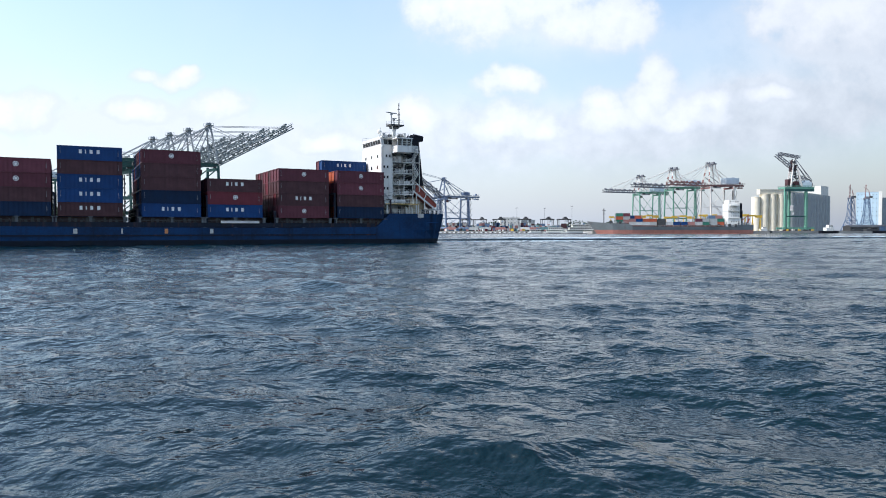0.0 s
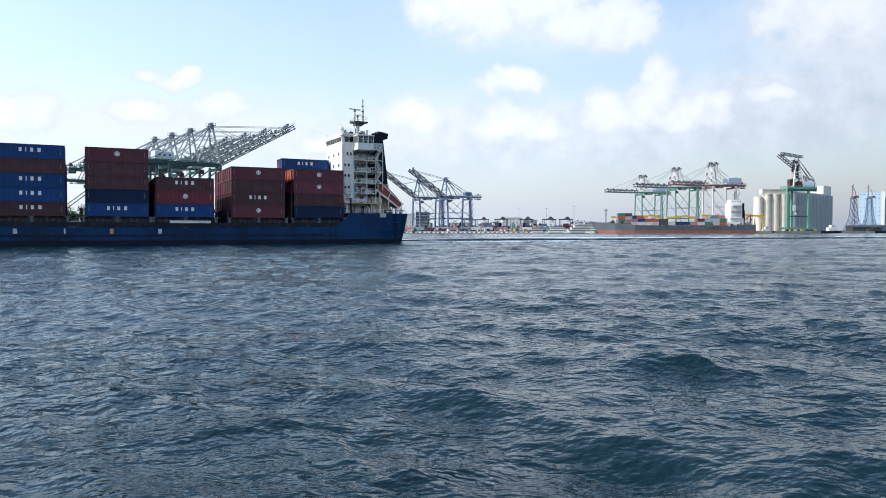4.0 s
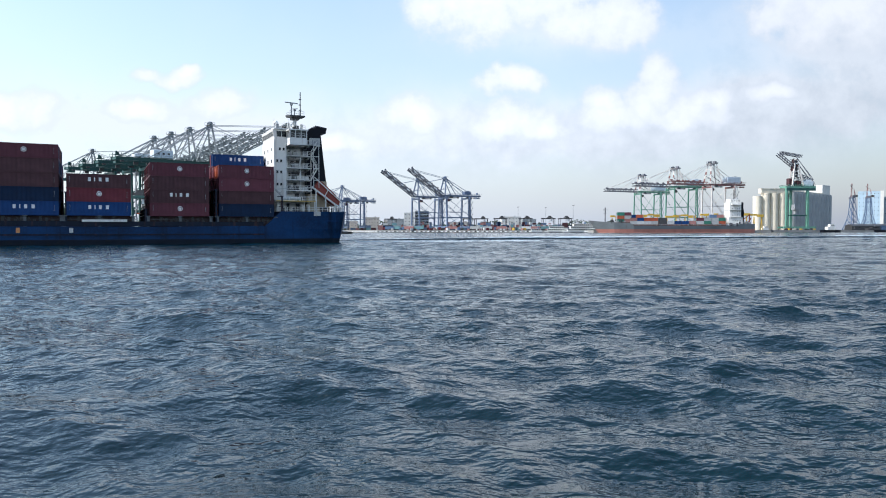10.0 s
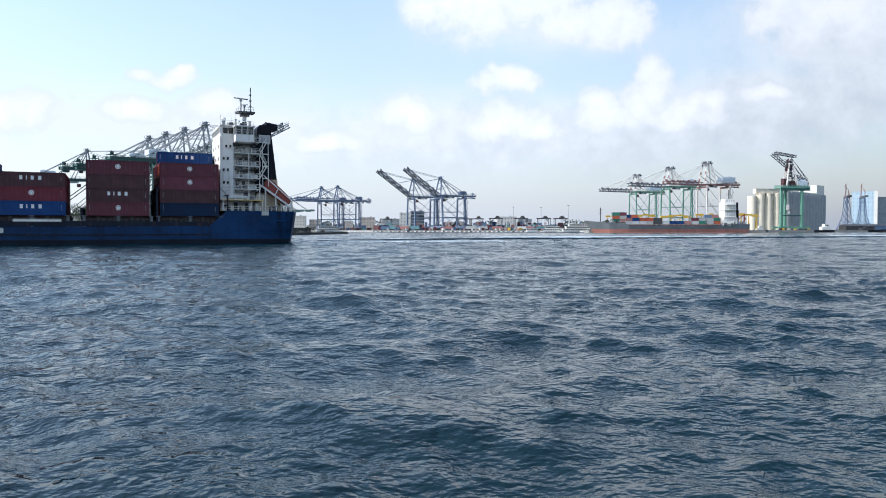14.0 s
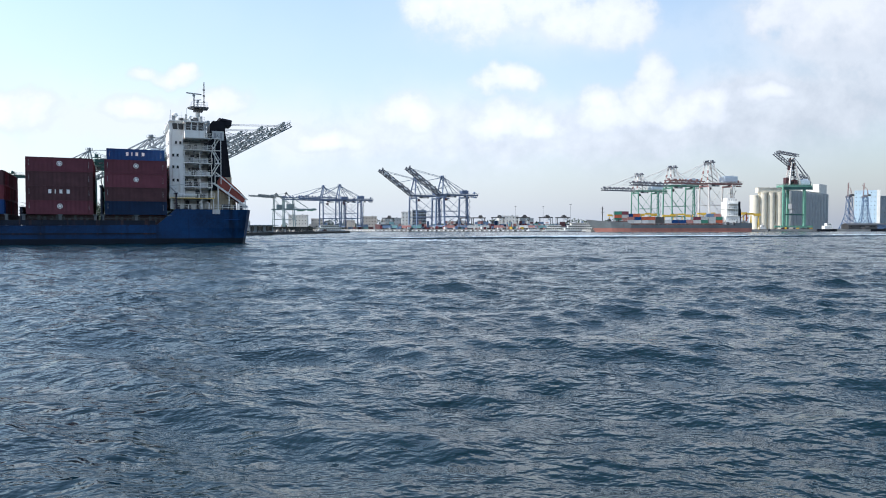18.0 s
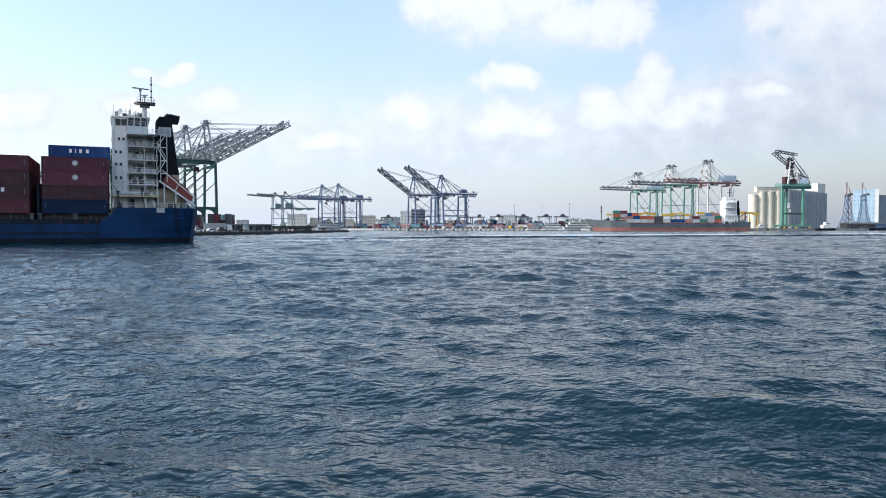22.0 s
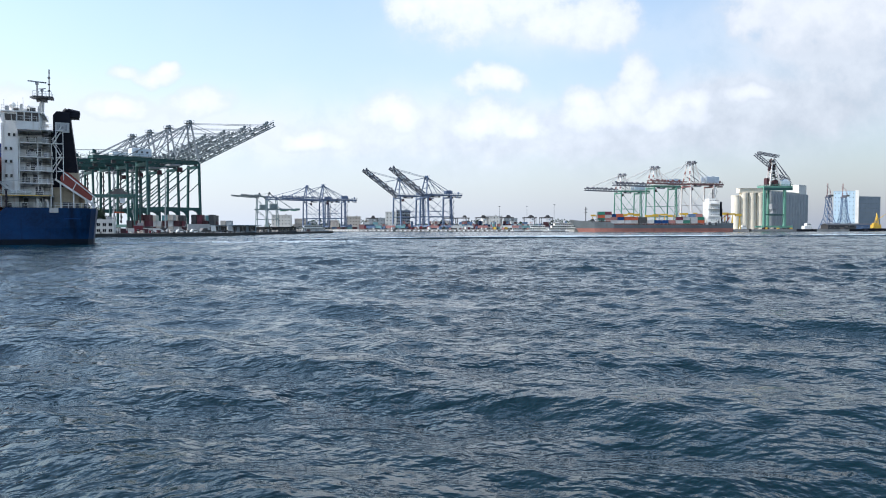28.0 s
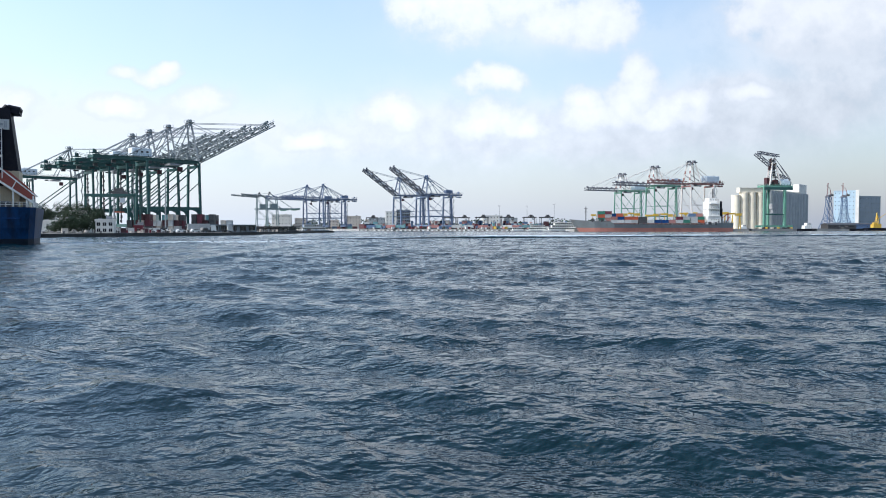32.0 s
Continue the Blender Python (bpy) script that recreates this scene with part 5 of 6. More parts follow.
blue_hall = building("mill_building", "tall light blue mill building with many windows", pose(633, 1085, Q2, 0, 0, -30), 29, 24, 57, "plaster_blue", 9, 6, win=(1.0, 1.2))
part("stair_tower", made(span, (14.6, -.6, 0), (19, 8, 58.5)), "plaster", blue_hall, "white stair tower at the corner")
building("mill_wing", "wing of the mill with small windows, its shade painted as grey", pose(682, 1104, Q2, 0, 0, 14), 46, 26, 49.5, "slate", 7, 9, win=(.9, 1.0))


building("dark_store", "low dark store along the mill quay", pose(585, 985, Q2, 0, 0, 4), 70, 12, 6, "crane_deep", 1, 9, flat=False, roof="steel_dark")
building("dark_store", "low dark store beside the silo block", pose(505, 870, Q2, 0, 0, 12), 40, 12, 5, "steel_dark", 1, 6, flat=False, roof="steel_dark")


# ---- other cranes and yard gear ----
def grab_unloader(at):
    th = thing("grain_unloader", "green portal unloader crane with a dark folded jib", "crane", at)
    for x in (-17, -5, 8, 15):
        lg = part("leg", made(beam, (x, -6 if x in (-17, 8) else 6, 1), (x, -6 if x in (-17, 8) else 6, 48), 2.3), "crane_leaf", th)
        part("bogie", many(box, [((x + k, -6 if x in (-17, 8) else 6, .7), (1.4, 1.2, 1.3)) for k in (-1.6, 1.6)]), "steel_dark", lg)
    part("sill_beam", many(beam, [((-20, -6, 3), (18, -6, 3), 1.8, 2.2)]), "crane_leaf", th)
    part("sill_beam", many(beam, [((-20, 6, 3), (18, 6, 3), 1.8, 2.2)]), "crane_leaf", th)
    part("cross_beam", many(beam, [((-17, -6, 16.5), (8, -6, 16.5), 1.3)]), "crane_green", th)
    part("cross_beam", many(beam, [((-5, 6, 16.5), (15, 6, 16.5), 1.3)]), "crane_green", th)
    part("platform", many(span, [((-18, -7, 47.5), (17, 7, 49.5))]), "crane_leaf", th)
    part("platform_railing", many(beam, [((-18, sy * 7, 49.5 + h), (17, sy * 7, 49.5 + h), .25) for sy in (-1, 1) for h in (.8, 1.6)] + [((-18 + 3.5 * k, sy * 7, 49.5), (-18 + 3.5 * k, sy * 7, 51.1), .25) for k in range(11) for sy in (-1, 1)]), "crane_leaf", th)
    part("brow", many(span, [((-18, -7.2, 44.5), (17, -6.4, 47.5))]), "crane_green", th)
    ruu = random.Random(17)
    for k in range(16):
        part("stored_gear", made(box, (ruu.uniform(-20, 17), ruu.uniform(-9.5, -7.5), 1.0), (ruu.uniform(1, 3), 1.2, ruu.uniform(1, 2.4))), ruu.choice(["plaster_tan", "c_brown", "c_yellow", "steel_dark"]), th)
    bm = bmesh.new()
    for y in (-4, 4):
        beam(bm, (-9, y, 50), (-5, y * .6, 80), 1.4, 1.6)
        beam(bm, (4, y, 50), (-3, y * .6, 80), 1.2, 1.4)
    part("mast", bm, "crane_white", th, "pale mast legs stained with rust")
    part("mast_gear", many(box, [((-10.5, 0, 54.5), (3.6, 6, 8)), ((-1.5, -1, 53), (4, 7, 6)), ((-5, 0, 71), (5.5, 5, 7)), ((-4, 0, 78.5), (4.5, 4, 4))]), "c_brown", th, "dark brown winch housings")
    bm = bmesh.new()
    truss(bm, (-7, 0, 74), (-24, 0, 87), 2.6, 2.4, 6, .55)
    truss(bm, (-22, 0, 86.5), (3, 0, 82.5), 2.4, 2.2, 7, .5)
    part("jib", bm, "crane_band", th)
    bm = bmesh.new()
    for y in (-3, 3):
        rod(bm, (-4, y, 82), (16, y, 58), .4, 6)
        rod(bm, (1, y, 76), (18, y, 53), .35, 6)
    truss(bm, (2, 0, 60), (16, 0, 54), 2.4, 3.0, 5, .5)
    part("stay", bm, "crane_band", th)
    bm = bmesh.new()
    ru = random.Random(6)
    for k in range(34):
        z = ru.uniform(51, 80)
        wide = 9 - (z - 51) * .2
        box(bm, (-3.5 - (z - 51) * .03 + ru.uniform(-.5, .5) * wide, ru.uniform(-3.5, 3.5), z), (ru.uniform(.8, 2.6), ru.uniform(.8, 2.4), ru.uniform(.6, 2.8)))
    for k in range(10):
        z = 52 + k * 2.9
        beam(bm, (-8, -3.2, z), (1.5 - k * .5, -3.2, z + 2.6), .4)
        beam(bm, (1.5 - k * .5, 3.2, z), (-8, 3.2, z + 2.6), .4)
    part("mast_gear", bm, "steel_dark", th)
    part("machinery_house", many(box, [((10, 0, 52.5), (11, 9, 5.4)), ((11, 0, 56.2), (6, 6, 2.2))]), "crane_house", th)
    part("winch", many(box, [((15.6, -1, 51), (3, 5, 4.6)), ((4.6, 2, 51.4), (2.4, 3, 3.4))]), "steel_dark", th)
    part("hopper", many(box, [((-2, 0, 26), (7, 7, 6)), ((-2, 0, 21), (4, 4, 5))]), "steel_grey", th)
    return th


grab_unloader(pose(399, 822, Q2, 0, 0, 6))


def level_crane(at):
    """A slewing harbour crane on a tall tapered lattice portal."""
    th = thing("harbour_crane", "blue slewing harbour crane on a tall lattice portal", "crane", at, "harbour cranes")
    lv = [(0, 1.25), (7, .95), (14, .70), (22, .52), (33, .42), (44, .36)]
    for sx in (-8, 8):
        for sy in (-6, 6):
            bm = bmesh.new()
            for (z0, f0), (z1, f1) in zip(lv, lv[1:]):
                beam(bm, (sx * f0, sy * f0, z0), (sx * f1, sy * f1, z1), .9 if z0 < 14 else .65)
            part("leg", bm, "crane_deep", th)
    for (z0, f0), (z1, f1) in zip(lv, lv[1:]):
        for sy in (-6, 6):
            part("tie", made(beam, (-8 * f1, sy * f1, z1), (8 * f1, sy * f1, z1), .6), "crane_deep", th)
            part("brace", made(beam, (-8 * f0, sy * f0, z0), (8 * f1, sy * f1, z1), .45), "crane_deep", th)
            part("brace", made(beam, (8 * f0, sy * f0, z0), (-8 * f1, sy * f1, z1), .45), "crane_deep", th)
        for sx in (-8, 8):
            part("tie", made(beam, (sx * f1, -6 * f1, z1), (sx * f1, 6 * f1, z1), .6), "crane_deep", th)
            part("brace", made(beam, (sx * f0, -6 * f0, z0), (sx * f1, 6 * f1, z1), .45), "crane_deep", th)
    part("cab", many(box, [((0, 0, 45.8), (5, 4.5, 3.6)), ((-3, 2, 44.5), (2.0, 2.0, 2.4))]), "crane_band", th)
    bm = bmesh.new()
    truss(bm, (-2, 0, 46), (-1.2, 0, 64), .6, .9, 9, .15)
    beam(bm, (3, 0, 47), (2, 0, 56), .4)
    rod(bm, (2, 0, 56), (-4.2, 0, 61), .25, 6)
    rod(bm, (2, 0, 56), (5, 0, 47), .25, 6)
    part("jib", bm, "crane_red", th, "thin rusty lattice jib")
    part("counterweight", many(box, [((5, 0, 47), (3, 4, 2.6))]), "steel_dark", th)
    return th


hc = level_crane(pose(561, 1000, Q2, 0, 0, 15))
copy_thing(hc, pose(586, 1005, Q2, 0, 0, -10))


def yard_gantry(label, at, paint, W=21, H=17, B=9, group="yard gantries"):
    th = thing("yard_gantry", label, "gantry crane", at, group)
    for x in (-W / 2, W / 2):
        for y in (-B / 2, B / 2):
            lg = part("leg", made(beam, (x, y, 1.4), (x, y, H), .6, .7), paint, th)
            part("wheel", many(rod, [((x - .3, y + k, .8), (x + .3, y + k, .8), .8, 10) for k in (-.9, .9)]), "tyre", lg)
        part("sill_beam", made(beam, (x, -B / 2 - 1, 1.9), (x, B / 2 + 1, 1.9), .6, .8), paint, th)
    for y in (-B / 2, B / 2):
        part("girder", made(beam, (-W / 2 - 1, y, H), (W / 2 + 1, y, H), .7, 1.2), paint, th)
    part("trolley", many(box, [((W * .12, 0, H + 1.4), (5, B + .5, 1.2)), ((W * .12, 0, H + 2.6), (3.2, 4, 1.4))]), "steel_dark", th)
    part("cab", many(box, [((W * .12 + 2, -2, H - 2.2), (1.8, 1.8, 2.2))]), "crane_house", th)
    part("spreader", many(box, [((W * .12, 0, H * .55), (2.2, 7, .6))]), "c_orange", th)
    part("hoist_rope", many(rod, [((W * .12 + sx, sy, H * .55), (W * .12 + sx, sy, H), .06, 5) for sx in (-.8, .8) for sy in (-2, 2)]), "steel_dark", th)
    return th


yard_gantry("green rubber-tyred yard gantry between the quay cranes", pose(-146, 338, Q1, 0, 0, 6), "crane_green", W=21, H=17)
dark = yard_gantry("dark rubber-tyred yard gantry over container rows", pose(66, 885, Q2, 0, 0, 3), "steel_dark", W=14, H=14)
for x, y, r in ((96, 878, 2), (124, 880, 4), (145, 884, 3), (44, 905, 0), (28, 910, 3), (-72, 925, 5)):
    copy_thing(dark, pose(x, y, Q2, 0, 0, r))


def light_pole(at, H, name="light_pole"):
    th = thing(name, "tall grey lighting pole with a ring of lamps", "light pole", at, "lighting poles")
    part("pole", made(rod, (0, 0, 0), (0, 0, H), .34, 10, .16), "steel_grey", th)
    part("base", made(box, (0, 0, .35), (1.2, 1.2, .7)), "concrete", th)
    ring = part("lamp_ring", many(rod, [((0, 0, H - .5), (0, 0, H - .3), 1.2, 12)]), "steel_grey", th)
    for k in range(6):
        a = k * math.pi / 3
        part("lamp", made(box, (1.3 * math.cos(a), 1.3 * math.sin(a), H - .6), (.6, .6, .35)), "steel_grey", ring)
    return th


lp = light_pole(pose(-120, 332, Q1), 30)
copy_thing(lp, pose(-152, 352, Q1))
for x, y in ((151, 862), (92, 930), (129, 940), (-112, 870)):
    copy_thing(lp, pose(x, y, Q2))

# ---- stacked containers ashore ----
SHORE = {k: container_mesh(k, 6.06 if k != "c_navy" else 12.19) for k in ("c_maroon", "c_red", "c_orange", "c_blue", "c_navy", "c_white", "c_green", "c_yellow", "c_brown", "c_pink", "c_teal", "c_chalk", "c_steelblue", "plaster_tan", "steel_dark")}
NAMES.update({"plaster_tan": "faded cream", "steel_dark": "dark grey", "c_pink": "haze-paled pink-red", "c_teal": "haze-paled teal", "c_chalk": "haze-greyed white", "c_steelblue": "haze-paled steel blue"})
rs = random.Random(21)


def stack(x, y, z, rz, rows, group, pool, end_on=False):
    """Rows of boxes side by side, each some tiers high."""
    m = pose(x, y, z, 0, 0, rz)
    for i, high in enumerate(rows):
        for k in range(high):
            c = rs.choice(pool)
            ob = new("shipping_container", SHORE[c])
            ob.matrix_basis = m @ (pose(i * 2.75, rs.uniform(-.3, .3), k * TIER, 0, 0, 90) if end_on else pose(i * 6.4, 0, k * TIER))
            tagged(ob, NAMES[c] + " shipping container in a yard stack", "container", group)


MIX = ["c_maroon", "c_pink", "c_pink", "c_steelblue", "c_navy", "c_chalk", "c_teal", "c_brown", "c_pink", "c_steelblue", "c_chalk"]
YARD = ["c_brown", "c_chalk", "steel_dark", "c_maroon", "c_teal", "plaster_tan", "steel_dark", "c_brown", "plaster_tan"]
stack(-146, 352, Q1, 6, [2, 2, 3, 3, 0, 0, 2, 3, 2, 0, 0, 3, 3, 2, 3, 0, 2, 2], "stacks by the quay cranes", YARD, True)
stack(-142, 372, Q1, 6, [3, 2, 3, 0, 3, 3, 0, 0, 2, 3, 3, 3, 0, 2], "stacks by the quay cranes", YARD, True)
for row, (y, x0, n) in enumerate(((770, -46, 11), (790, -50, 14), (840, 20, 20), (868, 18, 21), (755, 30, 13), (735, 52, 9), (900, -120, 9), (880, -84, 8))):
    if y < 800:
        stack(x0, y, Q2, 2, [rs.choice([1, 1, 2, 2, 3]) if rs.random() > .3 else 0 for _ in range(int(n * 2.3))], "far container stacks", MIX, True)
    else:
        stack(x0, y, Q2, 2, [rs.choice([1, 1, 2, 2, 3]) if rs.random() > .2 else 0 for _ in range(n)], "far container stacks", MIX)

# ---- moored ship ----
moored = thing("moored_ship", "moored grey cargo ship with a red lower hull", "ship", pose(276, 652, 0, 0, 0, 178))
# local x runs from the stern to the bow


def moored_hull(z0, z1):
    bm = bmesh.new()
    rings = []
    for s, hw, zd, rake in ((0, 6, 8.2, 0), (3, 8.5, 8.2, .4), (14, 10, 8.2, 0), (20, 10, 6.4, 0), (108, 10, 6.6, 0), (112, 9.8, 9.2, 0), (126, 8.2, 9.6, 1.5), (138, 4.4, 10.4, 5), (147, .4, 11.4, 9)):
        ring = []
        for z in (z0, (z0 + min(zd, z1)) / 2, min(zd, z1)):
            f = max(0, min(1, z / zd))
            ring.append((s - rake * (1 - f), hw * (.82 + .18 * f), z))
        rings.append([[bm.verts.new((x, sy * h, z)) for x, h, z in ring] for sy in (1, -1)])
    for a, b in zip(rings, rings[1:]):
        for k in (0, 1):
            for i in range(2):
                bm.faces.new((a[k][i], b[k][i], b[k][i + 1], a[k][i + 1]))
        bm.faces.new((a[0][-1], b[0][-1], b[1][-1], a[1][-1]))
    for r in (rings[0], rings[-1]):
        for i in range(2):
            bm.faces.new((r[0][i], r[0][i + 1], r[1][i + 1], r[1][i]))
    return bm


mh = part("hull", moored_hull(3.5, 30), "ship_grey", moored, "grey streaked steel hull")
part("boot_topping", moored_hull(-2, 3.5), "ship_red", mh, "faded red antifouling")
dh = part("deckhouse", many(span, [((12, -8.5, 8.2), (24, 8.5, 14)), ((13, -7.5, 14), (23, 7.5, 27.5)), ((14, -10, 25), (22, 10, 26.2)), ((15, -6, 27.5), (22, 6, 30.5))]), "house_white", moored, "white deckhouse")
for z in (11, 16, 19, 22, 28.7):
    for k in range(4):
        part("window", made(box, (14.2 + k * 2.1, 7.55 if 14 < z < 28 else (8.55 if z < 14 else 6.05), z), (.7, .1, .7)), "window_glass", dh)
part("funnel", many(span, [((8.6, -2.4, 8.2), (12, 2.4, 21)), ((9.0, -2, 21), (11.6, 2, 27.5))]), "funnel_black", moored)
part("mast", many(beam, [((17, 0, 30.5), (17, 0, 39), .5), ((14.8, 0, 35), (19.2, 0, 35), .3)]), "steel_dark", moored)
part("foremast", many(beam, [((132, 0, 10), (132, 0, 23), .7), ((130.4, 0, 21), (133.6, 0, 21), .4), ((130.6, 0, 18), (133.4, 0, 18), .4)]), "steel_dark", moored)
for s0, rows in ((110, (3, 3)), (99, (2, 3)), (86.5, (2, 2)), (66, (1, 1)), (53, (1, 1)), (40, (2, 1)), (27, (2, 3))):
    cover = part("hatch_cover", made(span, (s0 - .3, -8 if s0 > 105 else -9, 6.4), (s0 + 12.3, 8 if s0 > 105 else 9, 7.9 if s0 < 110 else 9.9)), "deck_paint", moored)
    for row in range(2):
        for k in range(rows[row]):
            for half in (0, 6.1):
                c = rs.choice(["c_orange", "c_pink", "c_navy", "c_chalk", "c_green", "c_chalk", "c_maroon", "c_steelblue"])
                part("container", SHORE[c if c != "c_navy" else "c_blue"], None, moored, at=(s0 + half, (7.4 if s0 > 105 else 8.6) - row * 5.2, (7.9 if s0 < 110 else 9.9) + k * TIER))
part("deck_store", many(span, [((78.5, -8, 6.4), (85.5, 8.4, 13.5))]), "steel_dark", moored, "black canvas-covered deck cargo")
for s in (25.6, 39, 52, 65, 98):
    part("derrick", many(beam, [((s, 0, 6.4), (s, 0, 15.5), .8), ((s, -3, 15.5), (s, 3, 15.5), .5)]), "crane_pale", moored)
rk = random.Random(40)
for k in range(70):
    s = rk.uniform(1, 128)
    part("deck_gear", made(box, (s, rk.uniform(6, 9.4), (8.2 if s < 16 else 6.6 if s < 110 else 9.6) + .8), (rk.uniform(.5, 2.2), rk.uniform(.5, 1.2), rk.uniform(.8, 3.4))), rk.choice(["steel_dark", "steel_dark", "steel_grey", "crane_pale", "c_brown"]), moored)
part("stern_crane", many(beam, [((4, 3, 8), (4, 3, 17), .8), ((4, 3, 16.5), (9.5, 3, 12), .6), ((2, -2, 8), (2, -2, 14), .6), ((6.5, 5, 8.2), (3.2, 5, 13.5), .7)]), "c_orange", moored, "faded orange deck crane")
part("balcony", many(span, [((12.6, -10, z), (23.4, 9.2, z + .2)) for z in (14, 20.6)]), "house_grey", dh)
part("railing", many(beam, [((0, 8.4, 9.2), (13, 9.8, 9.2), .1), ((20, 9.9, 7.6), (108, 9.9, 7.6), .1), ((110, 9.8, 10.5), (126, 8.2, 10.6), .1)] + [((20 + 4 * k, 9.9, 6.4), (20 + 4 * k, 9.9, 7.6), .12) for k in range(22)]), "house_grey", moored)

# yellow conveyor girders behind the moored ship
for x, y, w, z in ((166, 690, 20, 15.4), (192, 691, 24, 16.6), (224, 692, 30, 16.0), (252, 694, 18, 16.9), (294, 700, 26, 17.2)):
    th = thing("yellow_spreader_rack", "yellow girders on trestles behind the moored ship", "girder", pose(x, y, Q2, 0, 0, 2))
    for k in range(4):
        x0 = -w / 2 + k * w / 4
        part("girder", made(beam, (x0 + .3, 0, z - Q2 + .7 * math.sin(x + 2.1 * k)), (x0 + w / 4 - .3, 0, z - Q2 + .7 * math.sin(x + 2.1 * k)), 2.0, 1.7 + .7 * (k % 2)), "c_yellow", th)
    for k in range(4):
        part("trestle", many(beam, [((-w / 2 + 2 + k * (w - 4) / 3, -2, 0), (-w / 2 + 2 + k * (w - 4) / 3, 0, z - Q2 - 1), .6), ((-w / 2 + 2 + k * (w - 4) / 3, 2, 0), (-w / 2 + 2 + k * (w - 4) / 3, 0, z - Q2 - 1), .6)]), "c_yellow", th)


# ---- smaller craft ----
def launch(label, at, hull_mat, L=22, house_h=9, beam_w=6, paint="house_white"):
    th = thing("harbour_boat", label, "boat", at, "moored harbour boats")
    pts = [(-L / 2, -beam_w / 2 * .8), (-L * .2, -beam_w / 2), (L * .25, -beam_w / 2), (L * .42, -beam_w * .25), (L / 2, 0), (L * .42, beam_w * .25), (L * .25, beam_w / 2), (-L * .2, beam_w / 2), (-L / 2, beam_w / 2 * .8)]
    part("hull", made(prism, pts, -1, 2.6), hull_mat, th)
    hs = part("wheelhouse", many(span, [((-L * .25, -beam_w * .36, 2.6), (L * .15, beam_w * .36, 2.6 + house_h * .45)), ((-L * .12, -beam_w * .3, 2.6 + house_h * .45), (L * .1, beam_w * .3, 2.6 + house_h * .8))]), paint, th)
    part("window", many(box, [((-L * .08 + k * L * .05, -beam_w * .3 - .03, 2.6 + house_h * .65), (L * .035, .08, .8)) for k in range(4)]), "window_glass", hs)
    part("mast", many(beam, [((0, 0, 2.6 + house_h * .8), (0, 0, 2.6 + house_h * 1.3), .2)]), "steel_grey", th)
    part("fender", many(rod, [((-L * .3 + k * L * .14, -beam_w / 2 - .3, 1.6), (-L * .3 + k * L * .14, -beam_w / 2 + .1, 1.6), .55, 8) for k in range(5)]), "tyre", th)
    return th


def ferry(label, at, L=30, decks=3, beam_w=7):
    """A white passenger boat: stacked open decks with dark window bands."""
    th = thing("ferry", label, "boat", at, "moored ferries")
    pts = [(-L / 2, -beam_w * .42), (L * .28, -beam_w / 2), (L * .42, -beam_w * .28), (L / 2, 0), (L * .42, beam_w * .28), (L * .28, beam_w / 2), (-L / 2, beam_w * .42)]
    part("hull", made(prism, pts, -1, 1.7), "c_chalk", th)
    part("boot_stripe", made(prism, [(x * 1.004, y * 1.01) for x, y in pts], .1, .6), "steel_dark", th)
    for k in range(decks):
        a, b, z = -L * (.46 - .05 * k), L * (.34 - .09 * k), 1.7 + 2.3 * k
        dk = part("deck", many(span, [((a - .6, -beam_w * .46, z + 2.0), (b + .8, beam_w * .46, z + 2.25)), ((a, -beam_w * .38, z), (b, beam_w * .38, z + 2.0))]), "house_white", th)
        n = int((b - a) / 1.7)
        for i in range(n):
            part("window", made(box, (a + (i + .5) * (b - a) / n, -beam_w * .38 - .03, z + 1.15), ((b - a) / n * .72, .08, .9)), "window_glass", dk)
            part("window", made(box, (a + (i + .5) * (b - a) / n, beam_w * .38 + .03, z + 1.15), ((b - a) / n * .72, .08, .9)), "window_glass", dk)
    top = 1.7 + 2.3 * decks
    part("mast", many(beam, [((0, 0, top), (0, 0, top + 3), .2), ((-1, 0, top + 2), (1, 0, top + 2), .15)]), "steel_grey", th)
    part("funnel", many(box, [((-L * .2, 0, top + .7), (1.6, 1.4, 1.5))]), "c_steelblue", th)
    return th


ferry("white passenger ferry with stacked decks at the far quay", pose(126, 690, 0, 0, 0, 184), 32, 3, 8)
ferry("small white ferry at the far quay", pose(104, 694, 0, 0, 0, 176), 20, 2, 6)
ferry("white excursion boat beside the moored ship's bow", pose(141, 680, 0, 0, 0, 170), 22, 2, 6)
ferry("small white launch moored outside the ferries", pose(86, 697, 0, 0, 0, 182), 13, 1, 4)
launch("dark tug with a white wheelhouse at the silo quay", pose(424, 797, 0, 0, 0, 5), "funnel_black", 22, 8.0, 8)
launch("dark workboat beside the mill quay", pose(500, 845, 0, 0, 0, 5), "funnel_black", 38, 4.5, 9, "steel_dark")
ferry("white coaster with a stepped house behind the pier", pose(-98, 628, 0, 0, 0, 14), 24, 2, 7)
launch("small dark launch under the silo quay", pose(342, 775, 0, 0, 0, 5), "steel_dark", 18, 5, 5)
dr = thing("dredger", "yellow dredger with a lattice tower at the mill quay", "boat", pose(592, 940, 0, 0, 0, 4))
part("hull", made(span, (-16, -5, -1), (16, 5, 3.4)), "funnel_black", dr)
part("tower", many(beam, [((-3, -2, 3), (0, 0, 24), .6), ((3, -2, 3), (0, 0, 24), .6), ((-3, 2, 3), (0, 0, 24), .6), ((3, 2, 3), (0, 0, 24), .6), ((-2, 0, 10), (2, 0, 10), .5), ((-1.2, 0, 16), (1.2, 0, 16), .5), ((0, 0, 14), (18, 0, 26), .5)]), "c_yellow", dr)
